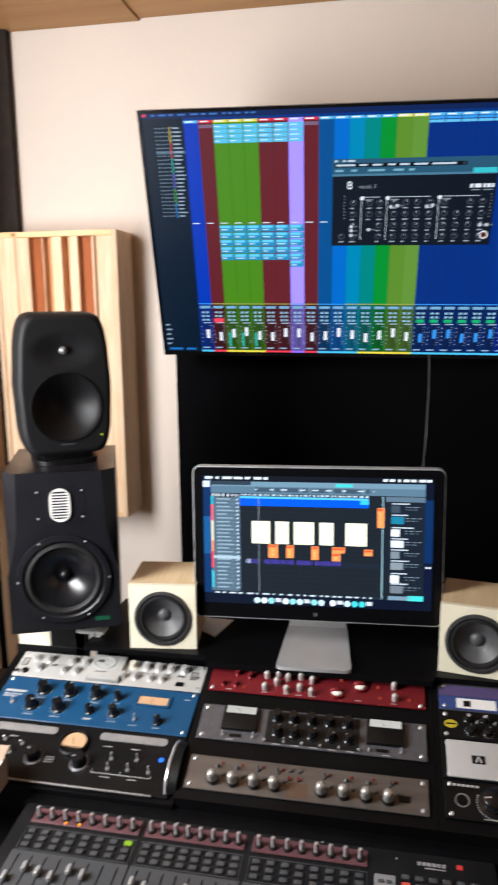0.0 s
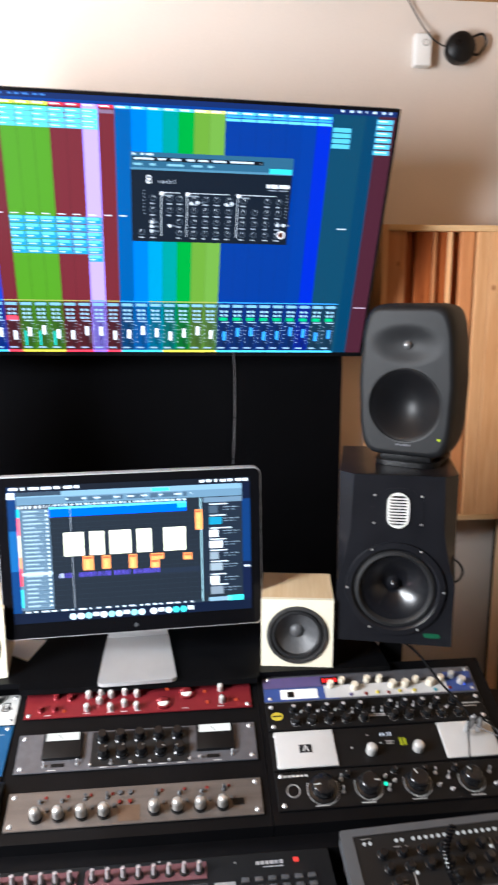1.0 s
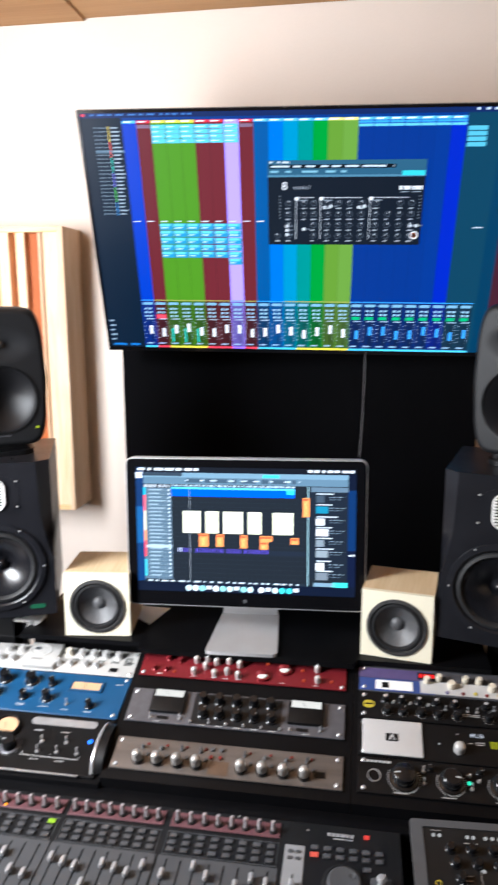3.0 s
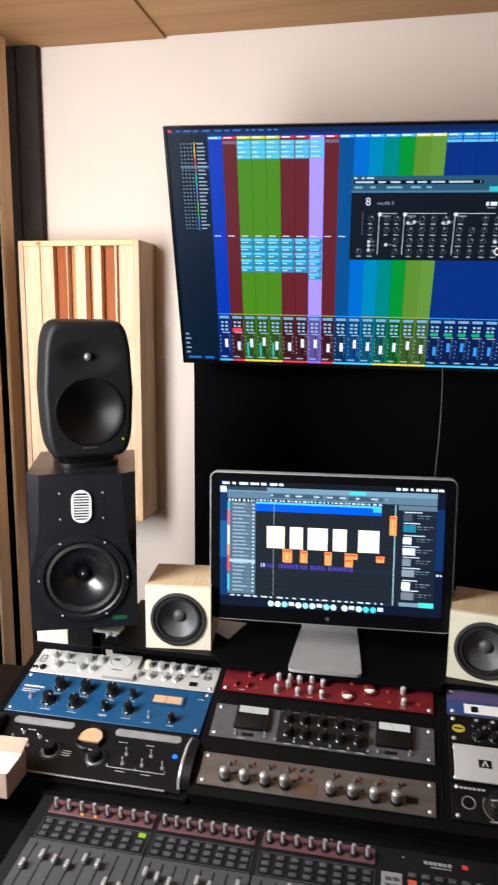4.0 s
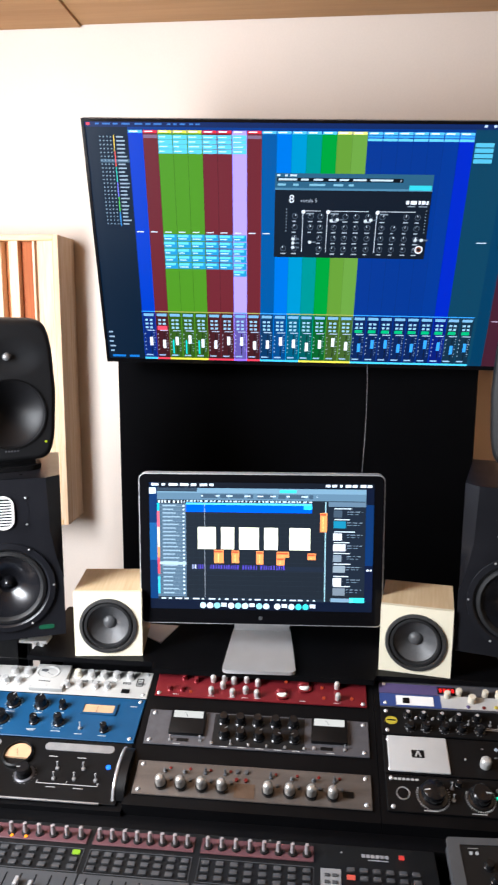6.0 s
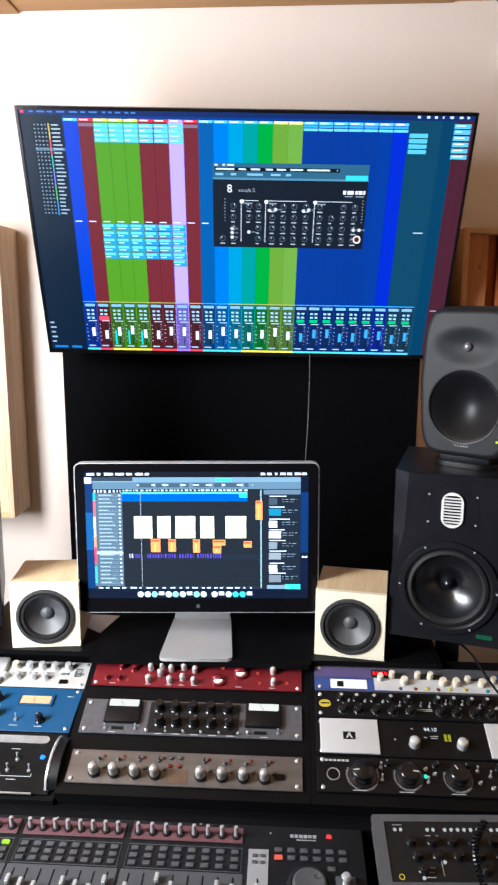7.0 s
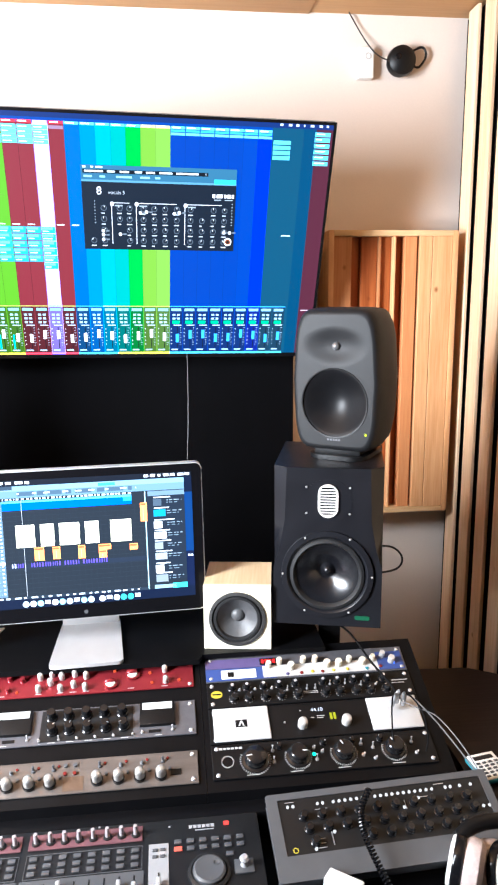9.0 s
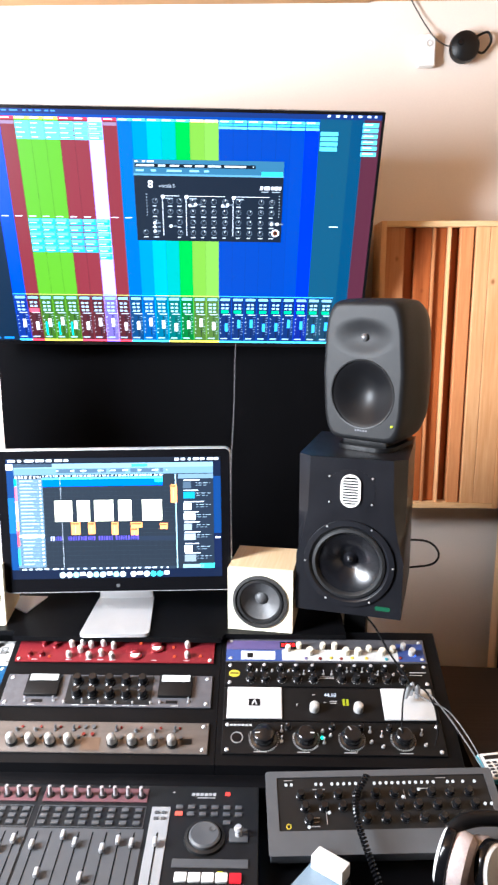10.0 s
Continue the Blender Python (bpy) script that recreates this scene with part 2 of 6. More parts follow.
MIRRORGL, _gn, _gl, _gb = base_mat("screen_glass")
_gb.inputs["Base Color"].default_value = (0.004, 0.004, 0.005, 1)
_gb.inputs["Roughness"].default_value = 0.10
_gb.inputs["Specular IOR Level"].default_value = 0.08
PANE, _gn, _gl, _gb = base_mat("window_pane")
_gb.inputs["Base Color"].default_value = (0.95, 0.97, 0.97, 1)
_gb.inputs["Roughness"].default_value = 0.02
_gb.inputs["Transmission Weight"].default_value = 1.0

# ---- building helpers ----
I4 = Matrix.Identity(4)


def bx(bm, x0, x1, y0, y1, z0, z1, bev=0.0, seg=2, m=I4):
    vs = [bm.verts.new(m @ Vector((x, y, z))) for z in (z0, z1) for x, y in ((x0, y0), (x1, y0), (x1, y1), (x0, y1))]
    fs = [bm.faces.new([vs[i] for i in f]) for f in ((3, 2, 1, 0), (4, 5, 6, 7), (0, 1, 5, 4), (1, 2, 6, 5), (2, 3, 7, 6), (3, 0, 4, 7))]
    if bev:
        es = list({e for f in fs for e in f.edges})
        bmesh.ops.bevel(bm, geom=es, offset=bev, segments=seg, profile=0.6, affect="EDGES", clamp_overlap=True)
    return bm


def lathe(bm, prof, seg=24, m=I4, sx=1.0, sy=1.0):
    """Revolves (radius, height) pairs round the local z axis."""
    rings = []
    for r, h in prof:
        if r < 1e-6:
            rings.append([bm.verts.new(m @ Vector((0, 0, h)))])
        else:
            rings.append([bm.verts.new(m @ Vector((sx * r * math.cos(a), sy * r * math.sin(a), h))) for a in (2 * math.pi * k / seg for k in range(seg))])
    for a, b in zip(rings, rings[1:]):
        for k in range(seg):
            j = (k + 1) % seg
            if len(a) == 1 and len(b) > 1:
                bm.faces.new((a[0], b[k], b[j]))
            elif len(b) == 1 and len(a) > 1:
                bm.faces.new((a[k], a[j], b[0]))
            elif len(a) > 1:
                bm.faces.new((a[k], a[j], b[j], b[k]))
    return bm


def tube(bm, pts, r, seg=8, closed=False):
    pts = [Vector(p) for p in pts]
    up = Vector((0.13, 0.27, 0.95)).normalized()
    rings = []
    for k, p in enumerate(pts):
        d = (pts[min(k + 1, len(pts) - 1)] - pts[max(k - 1, 0)]).normalized()
        a = d.cross(up)
        a = a.normalized() if a.length > 1e-3 else d.orthogonal().normalized()
        b = d.cross(a).normalized()
        rings.append([bm.verts.new(p + r * (math.cos(t) * a + math.sin(t) * b)) for t in (2 * math.pi * j / seg for j in range(seg))])
    for p, q in zip(rings, rings[1:]):
        for j in range(seg):
            bm.faces.new((p[j], p[(j + 1) % seg], q[(j + 1) % seg], q[j]))
    bm.faces.new(rings[0][::-1]), bm.faces.new(rings[-1])
    return bm


def bend(ctrl, n=10):
    """A smooth line through the given points."""
    c = [Vector(p) for p in ctrl]
    c = [2 * c[0] - c[1]] + c + [2 * c[-1] - c[-2]]
    out = []
    for k in range(1, len(c) - 2):
        a, b, d, e = c[k - 1 : k + 3]
        for j in range(n):
            t = j / n
            out.append(0.5 * (2 * b + (d - a) * t + (2 * a - 5 * b + 4 * d - e) * t * t + (3 * b - a - 3 * d + e) * t ** 3))
    return out + [c[-2]]


def circle(cx, cy, r, n=32, sx=1.0, sy=1.0):
    return [(cx + sx * r * math.cos(2 * math.pi * k / n), cy + sy * r * math.sin(2 * math.pi * k / n)) for k in range(n)]


def super_outline(a, b, p, n=48):
    out = []
    for k in range(n):
        t = 2 * math.pi * k / n
        c, s = math.cos(t), math.sin(t)
        out.append((a * math.copysign(abs(c) ** (2 / p), c), b * math.copysign(abs(s) ** (2 / p), s)))
    return out


def round_rect(x0, x1, y0, y1, r, n=5):
    out = []
    for cx, cy, s in ((x1 - r, y0 + r, -90), (x1 - r, y1 - r, 0), (x0 + r, y1 - r, 90), (x0 + r, y0 + r, 180)):
        out += [(cx + r * math.cos(radians(s + 90 * k / n)), cy + r * math.sin(radians(s + 90 * k / n))) for k in range(n + 1)]
    return out


def plate(bm, outer, holes, h0, h1, m=I4):
    """A flat plate from h0 to h1 with holes right through it."""
    loops = [outer] + holes
    for h, flip in ((h1, False), (h0, True)):
        es = []
        for lp in loops:
            vs = [bm.verts.new((x, y, h)) for x, y in lp]
            es += [bm.edges.new((vs[k], vs[(k + 1) % len(vs)])) for k in range(len(vs))]
        got = bmesh.ops.triangle_fill(bm, use_beauty=True, use_dissolve=False, edges=es, normal=(0, 0, 1))
        if flip:
            bmesh.ops.reverse_faces(bm, faces=[f for f in got["geom"] if isinstance(f, bmesh.types.BMFace)])
    for lp in loops:
        lo = [bm.verts.new((x, y, h0)) for x, y in lp]
        hi = [bm.verts.new((x, y, h1)) for x, y in lp]
        for k in range(len(lp)):
            j = (k + 1) % len(lp)
            bm.faces.new((lo[k], lo[j], hi[j], hi[k]))
    bmesh.ops.remove_doubles(bm, verts=bm.verts, dist=1e-6)
    bmesh.ops.transform(bm, matrix=m, verts=bm.verts)
    return bm


def mesh_of(name, bm, mats, sharp=35):
    bmesh.ops.recalc_face_normals(bm, faces=bm.faces)
    me = bpy.data.meshes.new(name)
    bm.to_mesh(me)
    bm.free()
    for k in mats if isinstance(mats, (list, tuple)) else [mats]:
        me.materials.append(k)
    me.polygons.foreach_set("use_smooth", [True] * len(me.polygons))
    me.set_sharp_from_angle(angle=radians(sharp))
    return me


def part(name, bm, material, parent, label="", m=None):
    """Links a bmesh, or a finished mesh, as one mesh object under a thing or a part."""
    me = bm if isinstance(bm, bpy.types.Mesh) else mesh_of(name, bm, material)
    ob = new(name, me)
    ob.parent = parent
    if m is not None:
        ob.matrix_basis = m
    if label:
        ob["label"] = label
    return ob


def solid(name, bm, material, label, category, kind="", group="", m=None):
    """A thing or a piece of the setting that is one mesh."""
    ob = new(name, mesh_of(name, bm, material))
    if m is not None:
        ob.matrix_world = m
    return tagged(ob, label, category, group, kind)


def thing(name, m, label, category, group="", kind=""):
    ob = new(name)
    ob.empty_display_size = 0.05
    ob.matrix_world = m
    return tagged(ob, label, category, group, kind)


def B():
    return bmesh.new()


CACHE = {}


def shared(key, make, material):
    """A mesh that alike pieces share."""
    if key not in CACHE:
        bm = B()
        make(bm)
        CACHE[key] = mesh_of(key, bm, material)
    return CACHE[key]


class Sheet:
    """A flat picture of coloured rectangles, such as a lit screen or print, as one mesh. u to the right, v down, both 0 to 1."""

    def __init__(self, w, h):
        self.w, self.h, self.v, self.f, self.i, self.m = w, h, [], [], [], []
        self.us, self.vs = ((0, 1), (0, 1)), ((0, 1), (0, 1))

    def spread(self, u, v):
        return float(np.interp(u, *self.us)), float(np.interp(v, *self.vs))

    def rect(self, u0, v0, u1, v1, mat, lay=0):
        (u0, v0), (u1, v1) = self.spread(u0, v0), self.spread(u1, v1)
        if mat not in self.m:
            self.m.append(mat)
        k, z = len(self.v), 0.0004 * lay
        for u, v in ((u0, v1), (u1, v1), (u1, v0), (u0, v0)):
            self.v.append(((u - 0.5) * self.w, (0.5 - v) * self.h, z))
        self.f.append((k, k + 1, k + 2, k + 3))
        self.i.append(self.m.index(mat))

    def disc(self, u, v, r, mat, lay=0, n=16, sy=1.0):
        u, v = self.spread(u, v)
        if mat not in self.m:
            self.m.append(mat)
        k, z = len(self.v), 0.0004 * lay
        for a in range(n):
            t = 2 * math.pi * a / n
            self.v.append(((u - 0.5) * self.w + r * math.cos(t), (0.5 - v) * self.h + sy * r * math.sin(t), z))
        self.f.append(tuple(range(k, k + n)))
        self.i.append(self.m.index(mat))

    def words(self, u0, u1, v0, v1, mat, lay, rng, mean=0.03, gap=0.012):
        u = u0
        while u < u1:
            w = mean * rng.uniform(0.4, 1.6)
            self.rect(u, v0, min(u + w, u1), v1, mat, lay)
            u += w + gap * rng.uniform(0.6, 1.5)

    def put(self, name, parent, m, label=""):
        me = bpy.data.meshes.new(name)
        me.from_pydata(self.v, [], self.f)
        for k in self.m:
            me.materials.append(k)
        me.polygons.foreach_set("material_index", self.i)
        return part(name, me, None, parent, label, m)


def lettering(text, size, mat, parent, m, name="lettering"):
    cu = bpy.data.curves.new(name, "FONT")
    cu.body, cu.size, cu.extrude = text, size, 0.0002
    ob = new(name + "_curve", cu)
    me = bpy.data.meshes.new_from_object(ob)
    bpy.data.objects.remove(ob)
    me.materials.clear()
    me.materials.append(mat)
    return part(name, me, None, parent, "", m)


UP = pose(0, 0, 0, 90, 0, 0)  # turns a lathe's axis towards the viewer (-y)

# ---- the room ----
FRONT, LEFTX, RIGHTX, TOP = 2.55, -2.50, 1.95, 2.612
rng = random.Random(7)


def slab(name, dims, mat, label, cat):
    return solid(name, bx(B(), *dims), mat, label, cat, "structure")


slab("floor", (LEFTX - 0.2, RIGHTX + 0.2, BACK - 0.2, FRONT + 0.2, -0.1, 0.0), FLOOR, "brown wooden floor of the studio control room", "floor")
slab("ceiling", (LEFTX - 0.2, RIGHTX + 0.2, BACK - 0.2, FRONT + 0.2, TOP, TOP + 0.15), CEIL, "tan plywood ceiling with visible board joints", "ceiling")
solid("ceiling_board", bx(B(), -0.775, 0.60, -0.4, FRONT - 0.004, TOP - 0.006, TOP - 0.002, 0.001), CEIL, "tan plywood ceiling board over the screens", "ceiling board", "structure")
solid("ceiling_board", bx(B(), LEFTX, -0.777, -0.4, FRONT - 0.004, TOP - 0.014, TOP - 0.002, 0.002), CEIL, "lower tan plywood ceiling board with a plain edge", "ceiling board", "structure")
slab("wall_front", (LEFTX - 0.2, RIGHTX + 0.2, FRONT, FRONT + 0.2, 0.0, TOP), WALL, "cream painted plaster wall behind the screens", "wall")
slab("wall_left", (LEFTX - 0.2, LEFTX, 0.03, FRONT, 0.0, TOP), WALL, "cream painted plaster side wall", "wall")
# unseen walls added to close the room, dark to keep the fill light low
slab("wall_right", (RIGHTX, RIGHTX + 0.2, BACK, FRONT, 0.0, TOP), REARC, "unseen dark grey side wall that cuts bounced light", "wall")
slab("wall_back", (-1.06, RIGHTX + 0.2, BACK - 0.2, BACK, 0.0, TOP), REARC, "unseen dark grey back wall that cuts bounced light", "wall")
slab("wall_rear_left", (-1.06, -0.86, BACK, 0.36, 0.0, TOP), REARC, "unseen dark grey rear side wall that cuts bounced light", "wall")
# unseen angled wall, added so that its deep opening narrows the daylight
bm = B()
for d in ((-1.62, WIN[0], 0, TOP), (WIN[1], 0.62, 0, TOP), (WIN[0], WIN[1], 0, WIN[2]), (WIN[0], WIN[1], WIN[3], TOP)):
    bx(bm, d[0], d[1], -0.30, 0.0, d[2], d[3])
solid("wall_window", bm, WALL, "unseen cream return wall, its tall window opening shaping the daylight", "wall", "structure", m=WINM)
win = thing("window_1", WINM @ pose((WIN[0] + WIN[1]) / 2, -0.285, WIN[2]), "white framed window letting in daylight", "window", kind="structure")
W2, H2 = (WIN[1] - WIN[0]) / 2, WIN[3] - WIN[2]
bm = B()
for d in ((-W2, W2, 0, 0.06), (-W2, W2, H2 - 0.06, H2), (-W2, -W2 + 0.06, 0.06, H2 - 0.06), (W2 - 0.06, W2, 0.06, H2 - 0.06), (-0.03, 0.03, 0.06, H2 - 0.06)):
    bx(bm, d[0], d[1], -0.03, 0.015, d[2], d[3], 0.004)
part("window_frame", bm, WHITEP, win)
for s in (-1, 1):
    pane = part("pane", bx(B(), min(0.03 * s, (W2 - 0.06) * s), max(0.03 * s, (W2 - 0.06) * s), -0.004, 0.004, 0.06, H2 - 0.06), PANE, win)
    pane.visible_shadow = False


# side walls of upright wooden battens on a dark backing
def batten_wall(name, x, side, y0, y1, z0, pitch, width, label):
    t = thing(name, pose(x, y1, z0), label, "slatted wall", kind="structure")
    h = TOP - z0 - 0.008
    part("backing", bx(B(), 0.020 if side > 0 else -0.055, 0.055 if side > 0 else -0.035, y0 - y1, 0, 0, h), BLACKFELT, t, "black felt backing")
    me = shared("batten_%s" % name, lambda b: bx(b, -0.006, 0.006, -width, 0, 0, h, 0.002, 1), BATTEN)
    y = -0.070 if side > 0 else -0.012
    while y - width > y0 - y1:
        part("slat", me, None, t, "", pose(0.0, y, 0))
        y -= pitch
    return t


batten_wall("slat_wall_right", 1.118, 1, 0.9, FRONT - 0.004, 0.05, 0.124, 0.072, "pale pine battens on black felt along the side wall")
batten_wall("slat_wall_left", -1.315, -1, 2.105, FRONT - 0.093, 0.05, 0.130, 0.070, "pale pine battens on black felt beside the front wall")
solid("felt_strip", bx(B(), -1.36, -1.235, FRONT - 0.035, FRONT - 0.004, 0.05, TOP - 0.004, 0.004), DARKFELT, "dark brown felt strip in the corner of the wall", "felt strip", "structure")


# framed wooden diffuser panels on the front wall
def diffuser(x0, x1, z0, z1, yf, yb, rows, label, rim=PINE):
    t = thing("diffuser_panel", pose(x0, yf, z0), label, "diffuser panel", "wooden diffusers")
    w, h, d, f = x1 - x0, z1 - z0, yb - yf, 0.018
    part("frame_side", bx(B(), 0, f, 0, d, 0, h, 0.002), rim, t)
    part("frame_side", bx(B(), w - f, w, 0, d, 0, h, 0.002), rim, t)
    part("frame_rail", bx(B(), f, w - f, 0, d, h - f, h, 0.002), PINEX, t)
    part("frame_rail", bx(B(), f, w - f, 0, d, 0, f, 0.002), PINEX, t)
    part("back_board", bx(B(), f, w - f, d - 0.012, d - 0.002, f, h - f), DARKRED, t, "dark red back board")
    tot, x = sum(r[0] for r in rows), f
    for ww, dp, mt in rows:
        ww *= (w - 2 * f) / tot
        part("slat", bx(B(), x + 0.0008, x + ww - 0.0008, dp, d - 0.013, f, h - f, 0.0015, 1), mt, t)
        x += ww
    return t


# slats set further back get the darker, redder wood colours
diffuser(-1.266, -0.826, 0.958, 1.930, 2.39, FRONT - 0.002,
         [(0.064, 0.004, PINE), (0.052, 0.006, PINE), (0.050, 0.030, DARKRED), (0.006, 0.004, PINE), (0.028, 0.030, LARCH), (0.040, 0.004, PINE), (0.026, 0.040, LARCH),
          (0.034, 0.006, PINE), (0.050, 0.032, DARKRED), (0.010, 0.006, PINE), (0.008, 0.040, DARKRED), (0.058, 0.003, PINE)],
         "pale pine slatted diffuser with dark red inner slats, hung on the wall")
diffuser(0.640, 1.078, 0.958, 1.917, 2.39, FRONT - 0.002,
         [(0.058, 0.010, LARCH), (0.034, 0.050, DARKRED), (0.052, 0.030, DARKRED), (0.010, 0.018, LARCH), (0.036, 0.034, DARKRED), (0.009, 0.010, AMBER), (0.028, 0.048, DARKRED),
          (0.040, 0.012, LARCH), (0.005, 0.022, DARKRED), (0.042, 0.004, AMBER), (0.064, 0.003, AMBER)],
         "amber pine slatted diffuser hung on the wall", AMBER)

# black cloth covered absorber between the diffusers
t = thing("acoustic_absorber", pose(-0.0585, 2.546, 0.0), "tall black cloth covered acoustic absorber on the wall", "acoustic panel")
part("cloth_front", bx(B(), -0.5935, 0.5935, -0.106, -0.09, 0.0, 1.92, 0.006), CLOTH, t, "stretched black cloth")
part("frame", bx(B(), -0.590, 0.590, -0.09, 0.0, 0.0, 1.917), BLACK, t)

# ---- screens ----
TVW, TVH = 1.224, 0.706
TVM = pose(-0.025, 2.213, 1.855, 90 + 20.6, 0, 2.5) @ pose(0, 0, 0, 0, 0, -0.8)
tv = thing("television", TVM, "large flat television tilted down, showing a mixing console program", "television")
# local axes: x right, y up the screen, z out of the screen
part("back_shell", bx(B(), -0.56, 0.56, -0.30, 0.27, -0.06, -0.018, 0.012), BLACK, tv)
part("housing", bx(B(), -TVW / 2, TVW / 2, -TVH / 2, TVH / 2, -0.018, 0.0, 0.003), BLACK, tv, "thin black housing")
bm = B()
plate(bm, [(-TVW / 2, -TVH / 2), (TVW / 2, -TVH / 2), (TVW / 2, TVH / 2), (-TVW / 2, TVH / 2)], [[(-TVW / 2 + 0.008, -TVH / 2 + 0.012), (TVW / 2 - 0.008, -TVH / 2 + 0.012), (TVW / 2 - 0.008, TVH / 2 - 0.008), (-TVW / 2 + 0.008, TVH / 2 - 0.008)]], 0.0, 0.005)
part("bezel", bm, GLOSSB, tv)
part("wall_bracket", bx(B(), -0.2, 0.2, -0.12, 0.12, -0.13, -0.06, 0.005), BLACK, tv)
part("bracket_arm", bx(B(), -0.05, 0.05, 2.28, 2.552, 1.80, 1.86, 0.004), BLACK, tv, "", TVM.inverted())

S = Sheet(TVW, TVH)
S.rect(0.006, 0.010, 0.994, 0.985, glow((0, 48, 120)))
S.rect(0.006, 0.010, 0.994, 0.030, glow((10, 32, 82)), 1)
S.rect(0.006, 0.030, 0.100, 0.985, glow((2, 22, 42)), 1)
cols = [(0, 54, 178), (98, 28, 37), (74, 134, 20), (74, 134, 20), (74, 134, 20), (100, 29, 38), (100, 29, 38), (150, 130, 250), (98, 28, 37), (0, 76, 140),
        (0, 104, 198), (0, 132, 178), (0, 130, 126), (8, 140, 44), (92, 138, 40), (98, 144, 52)]
P0, PW = 0.1005, 0.03275
cols += [(0, 44, 124)] * 5 + [(0, 46, 128), (0, 32, 170)]
for k, c in enumerate(cols):
    u = P0 + PW * k
    S.rect(u, 0.050, u + PW, 0.985, glow(c, 1.35 if k == 7 else 1.0), 2)
    S.rect(u, 0.060, u + 0.0009, 0.76, glow(tuple(int(x * (0.72 if k < 9 else 0.86)) for x in c)), 3)
S.rect(P0 + PW * 23, 0.030, P0 + PW * 25.2, 0.985, glow((8, 56, 80)), 2)
S.rect(P0 + PW * 25.2, 0.030, 0.955, 0.985, glow((0, 50, 80)), 2)
S.rect(0.955, 0.030, 0.994, 0.985, glow((60, 22, 36)), 2)
# top row: track heads, then inserts in light blue cells
for k in range(23):
    u, c = P0 + PW * k, cols[k]
    top = (226, 214, 70) if 2 <= k <= 4 else (214, 40, 56) if k in (1, 5, 6, 8) else (170, 150, 255) if k == 7 else (230, 225, 120) if k >= 14 and k < 16 else (90, 180, 235)
    S.rect(u + 0.001, 0.040, u + PW - 0.001, 0.050, glow(top), 4)
    S.rect(u + 0.004, 0.0425, u + 0.022, 0.047, glow((230, 240, 250)), 5)
    if 2 <= k <= 7:
        for j in range(4):
            S.rect(u + 0.001, 0.056 + 0.0170 * j, u + PW - 0.001, 0.0715 + 0.0170 * j, glow((92, 192, 230)), 4)
            S.rect(u + 0.003, 0.062 + 0.0170 * j, u + rng.uniform(0.012, 0.026), 0.065 + 0.0170 * j, glow((220, 240, 255)), 5)
        for j in range(5 if k < 7 else 6):
            v = 0.430 + 0.029 * j
            S.rect(u + 0.001, v, u + PW - 0.001, v + 0.026, glow((40, 140, 190)), 4)
            S.rect(u + 0.001, v + 0.002, u + PW * 0.8, v + 0.012, glow((104, 206, 240)), 5)
            S.rect(u + 0.003, v + 0.016, u + rng.uniform(0.014, 0.024), v + 0.020, glow((200, 230, 245)), 5)
    if k == 1 or k == 8:
        S.rect(u + 0.001, 0.056, u + PW - 0.001, 0.068, glow((120, 96, 120)), 4)
    if k < 10:
        S.rect(u + 0.004, 0.4195, u + 0.020, 0.4235, glow((215, 225, 240)), 4)
    if k >= 16:
        S.rect(u + 0.001, 0.052, u + PW - 0.001, 0.060, glow((60, 150, 225)), 4)
        S.rect(u + 0.001, 0.063, u + PW - 0.001, 0.072, glow((100, 190, 235)), 4)
for v in (0.075, 0.094, 0.113, 0.132):
    S.rect(0.857, v, 0.897, v + 0.015, glow((84, 172, 200)), 4)
for v in (0.040, 0.060, 0.082, 0.104, 0.126, 0.148):
    S.rect(0.952, v, 0.988, v + 0.016, glow((84, 172, 205)), 4)
    S.rect(0.956, v + 0.004, 0.956 + rng.uniform(0.012, 0.026), v + 0.008, glow((215, 235, 245)), 5)
S.rect(0.893, 0.445, 0.915, 0.449, glow((190, 205, 220)), 4)
S.rect(0.960, 0.775, 0.990, 0.779, glow((180, 160, 180)), 4)
